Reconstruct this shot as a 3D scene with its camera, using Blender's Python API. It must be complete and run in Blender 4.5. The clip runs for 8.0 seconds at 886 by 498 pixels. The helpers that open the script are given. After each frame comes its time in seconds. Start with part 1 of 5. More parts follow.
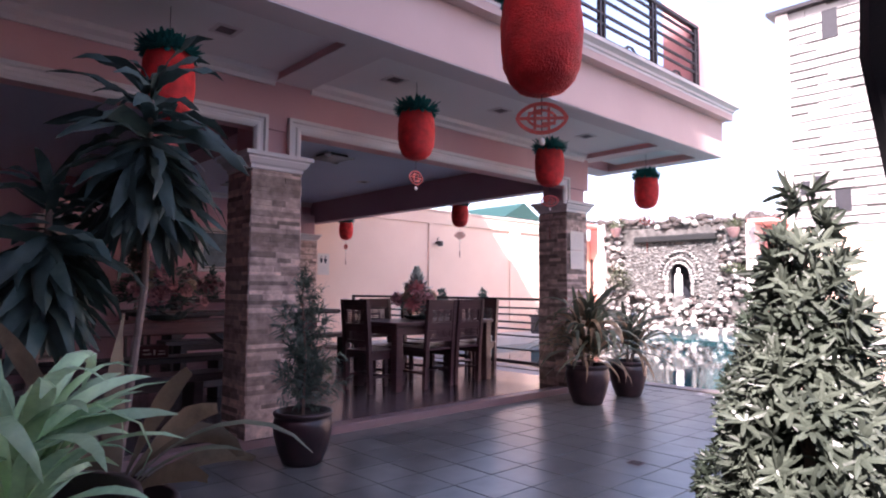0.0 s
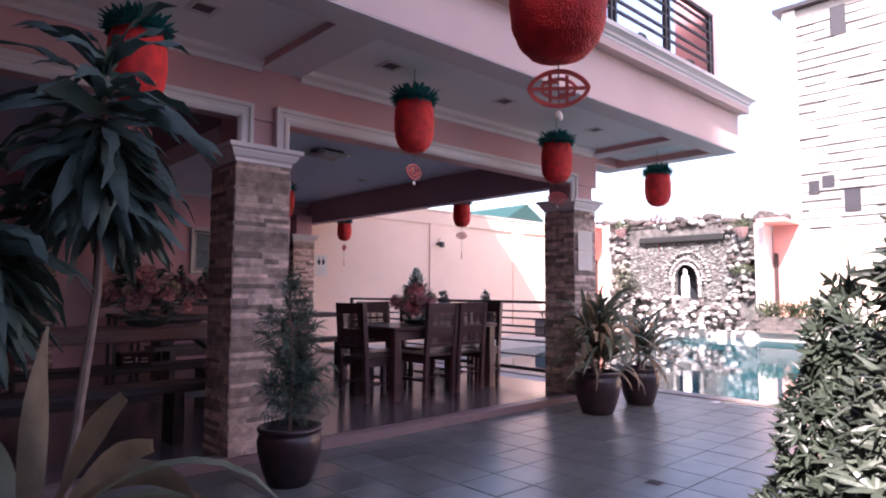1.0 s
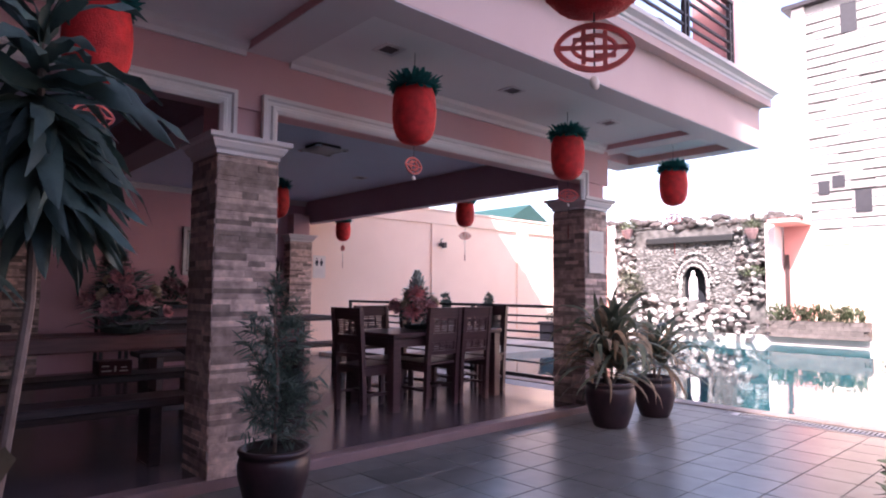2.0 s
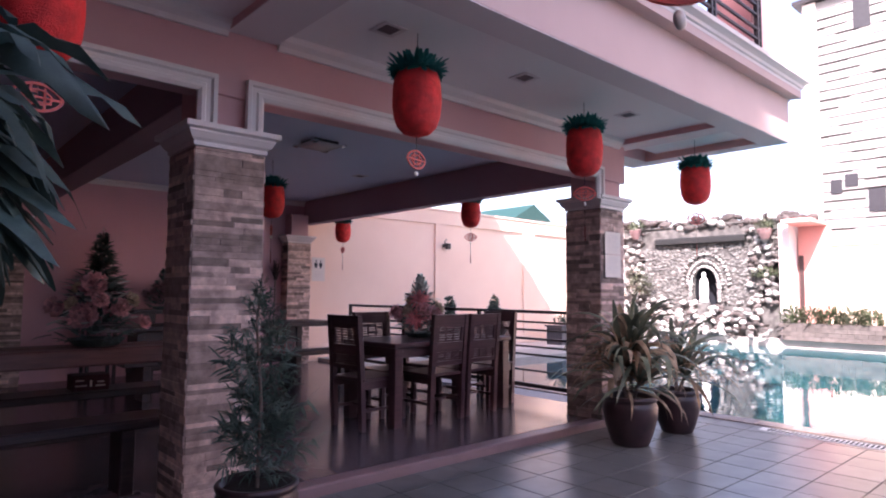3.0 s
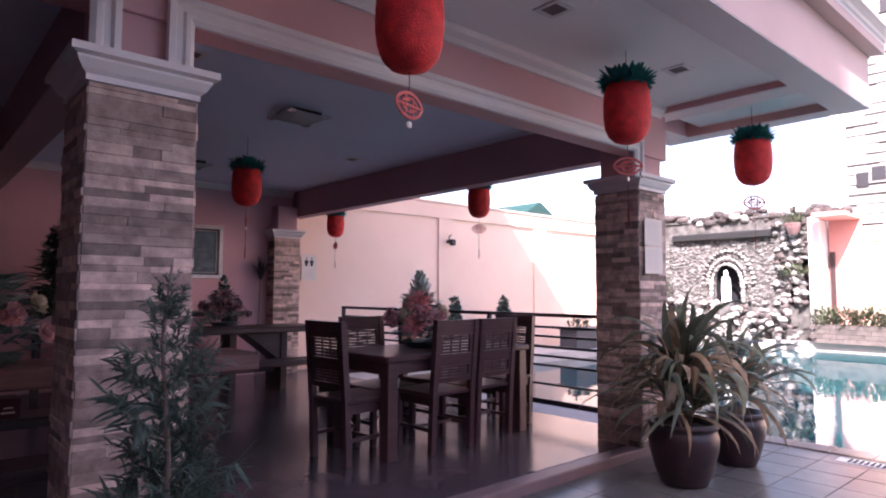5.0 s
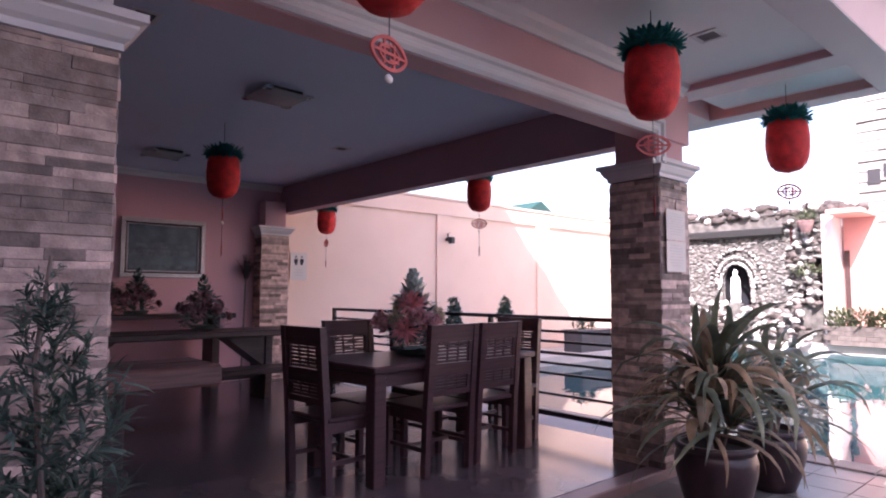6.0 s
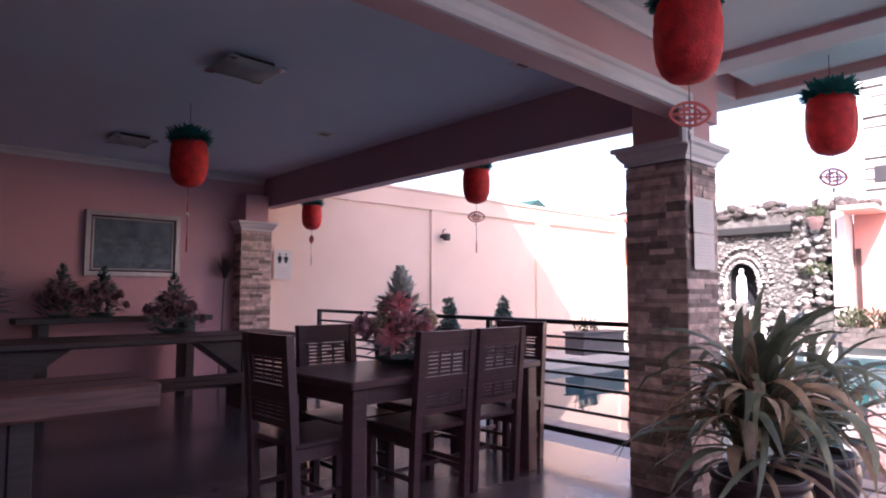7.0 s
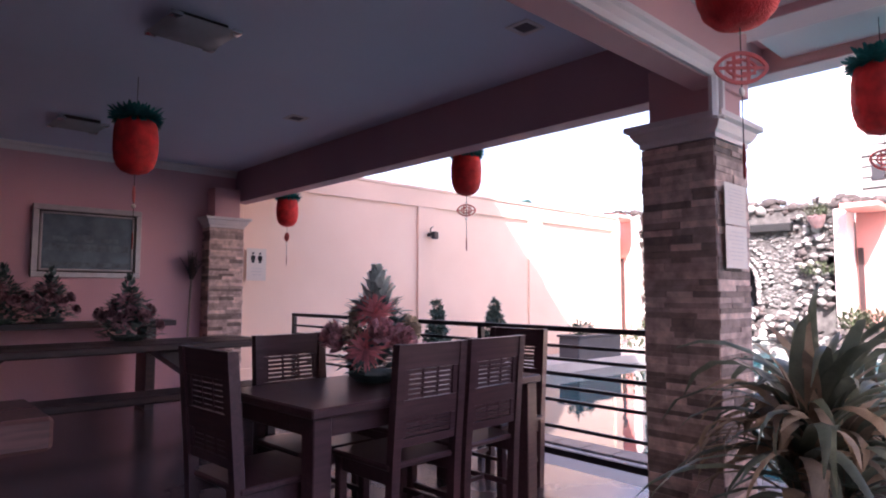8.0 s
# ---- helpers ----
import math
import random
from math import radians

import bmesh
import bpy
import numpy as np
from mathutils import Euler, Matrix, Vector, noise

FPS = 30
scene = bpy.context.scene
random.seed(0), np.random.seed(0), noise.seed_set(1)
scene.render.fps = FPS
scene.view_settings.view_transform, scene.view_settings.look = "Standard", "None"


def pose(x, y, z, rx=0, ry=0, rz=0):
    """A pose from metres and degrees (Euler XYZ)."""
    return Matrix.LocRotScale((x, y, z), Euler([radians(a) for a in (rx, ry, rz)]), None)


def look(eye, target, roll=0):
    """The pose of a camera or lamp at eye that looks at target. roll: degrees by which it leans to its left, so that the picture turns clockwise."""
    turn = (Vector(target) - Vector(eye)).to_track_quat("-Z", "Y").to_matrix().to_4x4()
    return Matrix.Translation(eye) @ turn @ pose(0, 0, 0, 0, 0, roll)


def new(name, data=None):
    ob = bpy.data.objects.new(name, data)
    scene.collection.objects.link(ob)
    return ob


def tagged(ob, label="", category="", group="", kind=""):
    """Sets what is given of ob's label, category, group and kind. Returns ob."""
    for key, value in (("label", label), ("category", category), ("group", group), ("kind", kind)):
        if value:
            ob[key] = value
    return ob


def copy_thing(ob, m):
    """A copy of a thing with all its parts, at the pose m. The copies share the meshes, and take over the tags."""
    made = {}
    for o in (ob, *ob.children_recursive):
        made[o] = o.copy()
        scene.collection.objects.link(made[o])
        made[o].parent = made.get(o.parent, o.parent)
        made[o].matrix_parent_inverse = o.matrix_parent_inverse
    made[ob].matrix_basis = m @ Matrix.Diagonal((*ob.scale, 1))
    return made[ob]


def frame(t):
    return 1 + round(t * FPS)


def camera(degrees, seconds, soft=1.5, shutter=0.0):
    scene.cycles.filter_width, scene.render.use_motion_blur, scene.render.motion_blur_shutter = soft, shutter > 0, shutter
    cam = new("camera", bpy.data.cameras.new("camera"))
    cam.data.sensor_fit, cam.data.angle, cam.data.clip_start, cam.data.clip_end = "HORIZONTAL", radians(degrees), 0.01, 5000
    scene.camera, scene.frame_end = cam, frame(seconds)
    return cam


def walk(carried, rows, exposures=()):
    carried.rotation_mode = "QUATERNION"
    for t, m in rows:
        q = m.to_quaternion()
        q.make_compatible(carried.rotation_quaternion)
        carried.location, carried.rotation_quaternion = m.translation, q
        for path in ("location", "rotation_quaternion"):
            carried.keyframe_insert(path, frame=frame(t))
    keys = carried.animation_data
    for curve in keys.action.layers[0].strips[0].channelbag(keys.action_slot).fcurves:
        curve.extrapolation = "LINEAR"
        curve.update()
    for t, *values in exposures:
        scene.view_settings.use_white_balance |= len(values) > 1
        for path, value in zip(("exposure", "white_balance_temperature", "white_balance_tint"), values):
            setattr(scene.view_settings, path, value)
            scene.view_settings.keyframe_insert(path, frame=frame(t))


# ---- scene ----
cam = camera(71.3, 8.0, soft=2.0)
PATH = [
    (0, (-0.051, -0.454, 1.201), (1.952, 1.730, 1.398), 0.4),
    (0.5, (0.085, -0.317, 1.205), (2.086, 1.872, 1.407), 0.4),
    (1, (0.212, -0.189, 1.210), (2.207, 2.002, 1.416), 0.3),
    (1.5, (0.346, -0.049, 1.217), (2.339, 2.147, 1.424), 0.4),
    (3, (0.773, 0.463, 1.300), (2.750, 2.671, 1.509), 0.4),
    (3.5, (0.931, 0.643, 1.299), (2.903, 2.858, 1.507), 0.4),
    (4, (1.118, 0.863, 1.293), (3.087, 3.082, 1.498), 0.4),
    (4.5, (1.304, 1.070, 1.297), (3.270, 3.291, 1.505), 0.3),
    (6, (1.917, 1.692, 1.305), (3.878, 3.915, 1.516), 0.2),
    (6.5, (2.118, 1.893, 1.309), (4.082, 4.113, 1.517), 0.2),
    (7, (2.350, 2.138, 1.315), (4.324, 4.350, 1.523), 0.2),
    (7.5, (2.574, 2.361, 1.328), (4.564, 4.558, 1.540), 0.2),
    (8, (2.795, 2.595, 1.330), (4.807, 4.772, 1.542), 0.1),
]
EXPO, KELVIN, TINT = 2.08, 6700, 32
SKY, SUN = 0.14, 4.5
walk(cam, [(t, look(eye, target, roll)) for t, eye, target, roll in PATH], [(0, EXPO, KELVIN, TINT), (8, EXPO + 0.10, KELVIN, TINT)])

# ---- world, sun, exposure ----
SUN_TO = Vector((-1.0, -0.45, 1.0)).normalized()
world = bpy.data.worlds.new("sky_world")
scene.world = world
world.use_nodes = True
wn = world.node_tree
wn.nodes.clear()
w_out = wn.nodes.new("ShaderNodeOutputWorld")
w_bg = wn.nodes.new("ShaderNodeBackground")
w_sky = wn.nodes.new("ShaderNodeTexSky")
w_sky.sky_type = "NISHITA"
w_sky.sun_disc = False
w_sky.sun_elevation = math.asin(SUN_TO.z)
w_sky.sun_rotation = math.atan2(SUN_TO.x, SUN_TO.y)
w_sky.air_density, w_sky.dust_density, w_sky.ozone_density = 1.0, 2.5, 1.0
w_bg.inputs["Strength"].default_value = SKY
wn.links.new(w_sky.outputs[0], w_bg.inputs[0])
wn.links.new(w_bg.outputs[0], w_out.inputs[0])
sun_data = bpy.data.lights.new("sun", "SUN")
sun_data.energy, sun_data.angle, sun_data.color = SUN, radians(0.6), (1.0, 0.97, 0.94)
sun = new("sun", sun_data)
sun.matrix_world = look(SUN_TO * 60, (0, 0, 0))


# ---- materials ----
def mat(name, col, rough=0.6, var=0.12, scale=3.0, fine=60.0, bump=0.15, metal=0.0, rnd=0.0, spec=0.5, hue=None, coat=0.0, dist=0.004):
    """A node material: colour varied at two scales, fine relief, and a shift by each object's own random number."""
    m = bpy.data.materials.new(name)
    m.use_nodes = True
    nt = m.node_tree
    b = nt.nodes["Principled BSDF"]
    b.inputs["Roughness"].default_value = rough
    b.inputs["Metallic"].default_value = metal
    b.inputs["Specular IOR Level"].default_value = spec
    b.inputs["Coat Weight"].default_value = coat
    b.inputs["Coat Roughness"].default_value = 0.1
    tc = nt.nodes.new("ShaderNodeNewGeometry")
    big = nt.nodes.new("ShaderNodeTexNoise")
    big.inputs["Scale"].default_value = scale
    big.inputs["Detail"].default_value = 5
    small = nt.nodes.new("ShaderNodeTexNoise")
    small.inputs["Scale"].default_value = fine
    small.inputs["Detail"].default_value = 3
    nt.links.new(tc.outputs["Position"], big.inputs["Vector"])
    nt.links.new(tc.outputs["Position"], small.inputs["Vector"])
    mix = nt.nodes.new("ShaderNodeMix")
    mix.data_type = "RGBA"
    a = [max(0, c * (1 - var)) for c in col]
    z = [min(1, c * (1 + var)) for c in (hue or col)]
    mix.inputs["A"].default_value = (*a, 1)
    mix.inputs["B"].default_value = (*z, 1)
    add = nt.nodes.new("ShaderNodeMath")
    add.operation = "MULTIPLY_ADD"
    add.inputs[1].default_value = 0.35
    nt.links.new(small.outputs["Fac"], add.inputs[0])
    sub = nt.nodes.new("ShaderNodeMapRange")
    sub.inputs["From Min"].default_value, sub.inputs["From Max"].default_value = 0.3, 0.7
    sub.inputs["To Min"].default_value, sub.inputs["To Max"].default_value = 0.0, 0.7
    nt.links.new(big.outputs["Fac"], sub.inputs["Value"])
    nt.links.new(sub.outputs["Result"], add.inputs[2])
    nt.links.new(add.outputs[0], mix.inputs["Factor"])
    last = mix.outputs["Result"]
    if rnd:
        info = nt.nodes.new("ShaderNodeObjectInfo")
        isl = nt.nodes.new("ShaderNodeNewGeometry")
        tot = nt.nodes.new("ShaderNodeMath")
        tot.operation = "ADD"
        nt.links.new(info.outputs["Random"], tot.inputs[0])
        nt.links.new(isl.outputs["Random Per Island"], tot.inputs[1])
        fr = nt.nodes.new("ShaderNodeMath")
        fr.operation = "FRACT"
        nt.links.new(tot.outputs[0], fr.inputs[0])
        hs = nt.nodes.new("ShaderNodeHueSaturation")
        mr = nt.nodes.new("ShaderNodeMapRange")
        mr.inputs["To Min"].default_value, mr.inputs["To Max"].default_value = 1 - rnd, 1 + rnd
        nt.links.new(fr.outputs[0], mr.inputs["Value"])
        nt.links.new(mr.outputs["Result"], hs.inputs["Value"])
        nt.links.new(last, hs.inputs["Color"])
        last = hs.outputs["Color"]
    nt.links.new(last, b.inputs["Base Color"])
    if bump:
        bp = nt.nodes.new("ShaderNodeBump")
        bp.inputs["Strength"].default_value = bump
        bp.inputs["Distance"].default_value = dist
        nt.links.new(small.outputs["Fac"], bp.inputs["Height"])
        nt.links.new(bp.outputs["Normal"], b.inputs["Normal"])
    return m


def wood(name, dark, light, rough=0.4, axis_scale=(2, 25, 25)):
    """Stained wood with grain along the x axis of its own mesh."""
    m = mat(name, dark, rough, 0.2, 4, 80, 0.1)
    nt = m.node_tree
    b = nt.nodes["Principled BSDF"]
    tc = nt.nodes.new("ShaderNodeTexCoord")
    mp = nt.nodes.new("ShaderNodeMapping")
    mp.inputs["Scale"].default_value = axis_scale
    n = nt.nodes.new("ShaderNodeTexNoise")
    n.inputs["Scale"].default_value, n.inputs["Detail"].default_value = 2.0, 6
    n.inputs["Distortion"].default_value = 0.6
    r = nt.nodes.new("ShaderNodeValToRGB")
    r.color_ramp.elements[0].position, r.color_ramp.elements[0].color = 0.35, (*dark, 1)
    r.color_ramp.elements[1].position, r.color_ramp.elements[1].color = 0.7, (*light, 1)
    nt.links.new(tc.outputs["Object"], mp.inputs["Vector"])
    nt.links.new(mp.outputs["Vector"], n.inputs["Vector"])
    nt.links.new(n.outputs["Fac"], r.inputs["Fac"])
    nt.links.new(r.outputs["Color"], b.inputs["Base Color"])
    return m


def leafmat(name, col, tip, rough=0.38):
    m = mat(name, col, rough, 0.25, 9, 120, 0.1, rnd=0.35, hue=tip, spec=0.5)
    m.node_tree.nodes["Principled BSDF"].inputs["Subsurface Weight"].default_value = 0.0
    return m


M_PINK = mat("pink_paint", (0.66, 0.355, 0.365), 0.65, 0.06, 1.3, 180, 0.06, hue=(0.68, 0.385, 0.39))
M_PINK_IN = mat("rose_paint", (0.61, 0.33, 0.36), 0.6, 0.07, 1.1, 150, 0.06)
# the beams' pink with the hall's dimness put into the colour
M_PINK_DIM = mat("pink_paint_dim", (0.34, 0.195, 0.215), 0.6, 0.07, 1.1, 150, 0.06)
M_FASCIA = mat("dusty_pink_render", (0.60, 0.41, 0.385), 0.7, 0.07, 1.2, 150, 0.08, hue=(0.62, 0.44, 0.41))
# same pink for the side beam, darkened less for its shade
M_BEAM = mat("pink_paint_half_dim", (0.46, 0.275, 0.30), 0.6, 0.07, 1.1, 150, 0.06)
# kept dark so the added walls bounce little light; also on small dark parts
M_SHADE = mat("dark_plum_low_bounce", (0.15, 0.095, 0.105), 0.7, 0.08, 1.1, 150, 0.06)
M_UNDER = mat("pale_lilac_soffit_paint", (0.70, 0.61, 0.62), 0.7, 0.05, 1.0, 200, 0.04)
M_PALE = mat("pale_pink_paint", (0.88, 0.62, 0.49), 0.7, 0.05, 0.9, 140, 0.08, hue=(0.90, 0.665, 0.54))
M_SALMON = mat("salmon_paint", (0.76, 0.34, 0.30), 0.65, 0.06, 1.5, 140, 0.06)
M_WHITE = mat("white_trim_paint", (0.74, 0.66, 0.65), 0.45, 0.05, 3, 160, 0.05)
M_CREAM = mat("cream_render", (0.78, 0.72, 0.69), 0.8, 0.08, 0.7, 90, 0.15)
M_SOFFIT = mat("porch_ceiling_paint", (0.84, 0.78, 0.78), 0.7, 0.04, 1.0, 200, 0.04)
M_CEIL = mat("ceiling_paint", (0.68, 0.69, 0.81), 0.7, 0.04, 1.0, 200, 0.04)
M_STONE = mat("ledge_stone", (0.335, 0.22, 0.19), 0.8, 0.35, 16, 120, 0.6, rnd=0.6, hue=(0.49, 0.35, 0.30), dist=0.004)
M_MORTAR = mat("stone_backing", (0.16, 0.115, 0.105), 0.9, 0.2, 20, 120, 0.4)
M_TILE = mat("grey_floor_tile", (0.092, 0.091, 0.092), 0.28, 0.25, 5, 60, 0.05, rnd=0.16, spec=0.42, hue=(0.125, 0.122, 0.12), dist=0.002)
M_GROUT = mat("dark_grout", (0.022, 0.021, 0.022), 0.85, 0.2, 10, 90, 0.3)
M_FLOOR = mat("polished_pink_tile", (0.095, 0.066, 0.075), 0.2, 0.12, 2.2, 50, 0.03, hue=(0.12, 0.085, 0.092), dist=0.002)
M_STEP = mat("terracotta_border", (0.23, 0.14, 0.14), 0.4, 0.14, 5, 80, 0.08)
M_WOOD = wood("dark_narra_wood", (0.070, 0.032, 0.035), (0.108, 0.049, 0.052), 0.28)
M_PLANK = wood("rustic_red_wood", (0.10, 0.042, 0.037), (0.18, 0.075, 0.064), 0.45)
M_OLDWOOD = wood("weathered_dark_wood", (0.028, 0.015, 0.016), (0.058, 0.032, 0.030), 0.45)
M_IRON = mat("black_painted_steel", (0.022, 0.018, 0.022), 0.4, 0.2, 20, 150, 0.1)
M_POT = mat("dark_brown_glazed_clay", (0.019, 0.008, 0.011), 0.38, 0.35, 9, 70, 0.2, hue=(0.034, 0.014, 0.017))
M_SOIL = mat("potting_soil", (0.03, 0.02, 0.015), 0.95, 0.4, 30, 150, 0.8)
M_RED = mat("red_tissue_paper", (0.62, 0.015, 0.014), 0.65, 0.28, 14, 140, 0.9, hue=(0.80, 0.032, 0.03), dist=0.008)
M_TEAL = mat("green_tissue_paper", (0.016, 0.19, 0.185), 0.6, 0.35, 25, 160, 0.2)
M_MEDAL = mat("red_paper_medallion", (0.74, 0.17, 0.15), 0.55, 0.1, 20, 150, 0.1)
M_BEAD = mat("pearl_bead", (0.72, 0.62, 0.55), 0.35, 0.1, 30, 150, 0.0)
M_CORD = mat("dark_cord", (0.05, 0.03, 0.03), 0.8, 0.2, 30, 150, 0.0)
M_TASSEL = mat("red_tassel", (0.22, 0.012, 0.012), 0.8, 0.2, 40, 200, 0.2)
M_LEAF = leafmat("deep_green_leaf", (0.026, 0.052, 0.044), (0.050, 0.095, 0.075))
M_LEAF2 = leafmat("strap_leaf", (0.076, 0.102, 0.070), (0.175, 0.19, 0.13), 0.4)
M_DRY = leafmat("dry_yellow_leaf", (0.20, 0.135, 0.09), (0.42, 0.30, 0.20), 0.65)
# hedge leaf darkened to stand for the shade the rear bush lies in
M_BUSH_SHADED = leafmat("shaded_hedge_leaf", (0.020, 0.031, 0.024), (0.062, 0.082, 0.058), 0.38)
M_BUSH = leafmat("hedge_leaf", (0.034, 0.050, 0.037), (0.11, 0.13, 0.10), 0.36)
M_DRAC = leafmat("grey_green_leaf", (0.029, 0.057, 0.050), (0.062, 0.102, 0.088), 0.58)
M_SILK = leafmat("silver_green_silk_leaf", (0.36, 0.42, 0.38), (0.60, 0.63, 0.58), 0.6)
M_BARK = mat("dark_bark", (0.006, 0.005, 0.007), 0.9, 0.3, 20, 90, 0.6)
M_TAN = leafmat("pale_tan_leaf", (0.095, 0.08, 0.057), (0.20, 0.16, 0.11), 0.5)
M_BAMB = leafmat("feathery_leaf", (0.055, 0.095, 0.078), (0.11, 0.16, 0.13), 0.42)
M_FERN = leafmat("light_leaf", (0.06, 0.085, 0.046), (0.11, 0.135, 0.075), 0.5)
M_TRUNK = mat("grey_brown_stem", (0.20, 0.14, 0.12), 0.8, 0.25, 20, 120, 0.5)
M_PETAL = mat("pink_petal", (0.55, 0.22, 0.25), 0.6, 0.25, 30, 120, 0.1, rnd=0.35, hue=(0.76, 0.45, 0.45))
M_PETAL2 = mat("cream_petal", (0.62, 0.50, 0.36), 0.6, 0.2, 30, 120, 0.1, rnd=0.2)
M_MAUVE = mat("mauve_petal", (0.16, 0.07, 0.095), 0.6, 0.3, 30, 120, 0.1, rnd=0.45, hue=(0.34, 0.20, 0.22))
# leaf colour raised to imitate sun, which the added walls keep off this plant
M_NEAR = leafmat("sun_brightened_leaf", (0.09, 0.27, 0.16), (0.50, 0.68, 0.42), 0.26)
M_PETAL3 = mat("coral_petal", (0.80, 0.30, 0.31), 0.6, 0.2, 30, 120, 0.1, rnd=0.2)
M_FLEAF = leafmat("silk_leaf", (0.065, 0.11, 0.10), (0.14, 0.20, 0.18), 0.5)
M_ROCK = mat("river_stone", (0.21, 0.205, 0.195), 0.85, 0.45, 7, 60, 0.8, rnd=0.6, hue=(0.34, 0.33, 0.315), dist=0.02)
M_ROCKD = mat("brown_stone", (0.072, 0.060, 0.057), 0.85, 0.4, 8, 60, 0.8, rnd=0.4, dist=0.02)
M_GROTTO = mat("grotto_mortar", (0.045, 0.043, 0.042), 0.9, 0.5, 5, 45, 0.9, hue=(0.12, 0.115, 0.11), dist=0.03)
M_PEBBLE = mat("grey_pebble", (0.072, 0.071, 0.068), 0.9, 0.4, 9, 60, 0.7, rnd=0.5, hue=(0.15, 0.148, 0.142), dist=0.01)
M_SLATE = mat("dark_slate", (0.007, 0.008, 0.0085), 0.7, 0.3, 8, 60, 0.5)
M_STATUE = mat("white_plaster", (0.82, 0.80, 0.80), 0.6, 0.03, 6, 90, 0.05)
M_NICHE = mat("dark_blue_niche", (0.010, 0.012, 0.018), 0.9, 0.2, 8, 60, 0.3)
M_COPING = mat("pool_coping_tile", (0.20, 0.155, 0.135), 0.45, 0.3, 6, 70, 0.25, rnd=0.2)
M_DECK = mat("sunlit_deck_paving", (0.48, 0.45, 0.43), 0.7, 0.12, 2, 60, 0.2)
M_SIDE = mat("grey_beige_paving", (0.40, 0.37, 0.35), 0.6, 0.15, 3, 60, 0.2)
M_POOLT = mat("teal_pool_tile", (0.06, 0.38, 0.42), 0.3, 0.15, 4, 40, 0.05)
M_BRICK = mat("brown_planter_brick", (0.095, 0.08, 0.074), 0.8, 0.35, 9, 70, 0.4, rnd=0.25)
M_BLOCK = mat("whitewashed_block", (0.26, 0.253, 0.25), 0.85, 0.2, 1.5, 40, 0.4, rnd=0.12, dist=0.01)
M_JOINT = mat("block_joint", (0.055, 0.052, 0.05), 0.9, 0.3, 3, 50, 0.4)
M_DARK = mat("dark_opening", (0.02, 0.02, 0.025), 0.5, 0.2, 5, 50, 0.0)
M_PAPER = mat("white_paper", (0.72, 0.64, 0.58), 0.6, 0.03, 8, 90, 0.02)
M_INK = mat("grey_print", (0.60, 0.55, 0.53), 0.7, 0.1, 20, 90, 0.0)
M_INKD = mat("dark_print", (0.06, 0.06, 0.07), 0.7, 0.1, 20, 90, 0.0)
M_SILVER = mat("silver_frame", (0.44, 0.39, 0.38), 0.35, 0.15, 12, 90, 0.1, metal=0.6)
M_ART = mat("teal_picture", (0.040, 0.070, 0.098), 0.4, 0.45, 5, 25, 0.0, hue=(0.085, 0.12, 0.145))
M_ART2 = mat("pale_picture_band", (0.085, 0.115, 0.135), 0.5, 0.6, 14, 40, 0.0)
M_LAMP = mat("frosted_lamp_glass", (0.70, 0.68, 0.69), 0.16, 0.06, 10, 60, 0.0)
M_CHROME = mat("chrome_clip", (0.7, 0.7, 0.7), 0.25, 0.1, 10, 60, 0.0, metal=0.9)
M_GREENROOF = mat("green_metal_roof", (0.013, 0.055, 0.046), 0.5, 0.15, 3, 40, 0.1)
M_BLUEPOT = mat("blue_grey_planter", (0.062, 0.066, 0.08), 0.5, 0.15, 6, 60, 0.15)
M_CARTON = mat("dark_red_card", (0.07, 0.010, 0.012), 0.6, 0.2, 12, 90, 0.05)
M_GRATE = mat("drain_grate", (0.70, 0.68, 0.66), 0.6, 0.2, 10, 80, 0.2)


def water_material():
    m = bpy.data.materials.new("pool_water")
    m.use_nodes = True
    nt = m.node_tree
    b = nt.nodes["Principled BSDF"]
    b.inputs["Base Color"].default_value = (0.16, 0.50, 0.53, 1)
    b.inputs["Roughness"].default_value = 0.02
    b.inputs["IOR"].default_value = 1.45
    g = nt.nodes.new("ShaderNodeNewGeometry")
    mp = nt.nodes.new("ShaderNodeMapping")
    mp.inputs["Scale"].default_value = (1.0, 1.6, 1.0)
    n = nt.nodes.new("ShaderNodeTexNoise")
    n.inputs["Scale"].default_value, n.inputs["Detail"].default_value = 2.2, 3
    n2 = nt.nodes.new("ShaderNodeTexNoise")
    n2.inputs["Scale"].default_value, n2.inputs["Detail"].default_value = 0.5, 2
    bp = nt.nodes.new("ShaderNodeBump")
    bp.inputs["Strength"].default_value, bp.inputs["Distance"].default_value = 0.14, 0.02
    r = nt.nodes.new("ShaderNodeMix")
    r.data_type = "RGBA"
    r.inputs["A"].default_value, r.inputs["B"].default_value = (0.008, 0.065, 0.078, 1), (0.02, 0.115, 0.13, 1)
    nt.links.new(g.outputs["Position"], mp.inputs["Vector"])
    nt.links.new(mp.outputs["Vector"], n.inputs["Vector"])
    nt.links.new(g.outputs["Position"], n2.inputs["Vector"])
    nt.links.new(n.outputs["Fac"], bp.inputs["Height"])
    nt.links.new(n2.outputs["Fac"], r.inputs["Factor"])
    nt.links.new(r.outputs["Result"], b.inputs["Base Color"])
    nt.links.new(bp.outputs["Normal"], b.inputs["Normal"])
    return m


M_WATER = water_material()


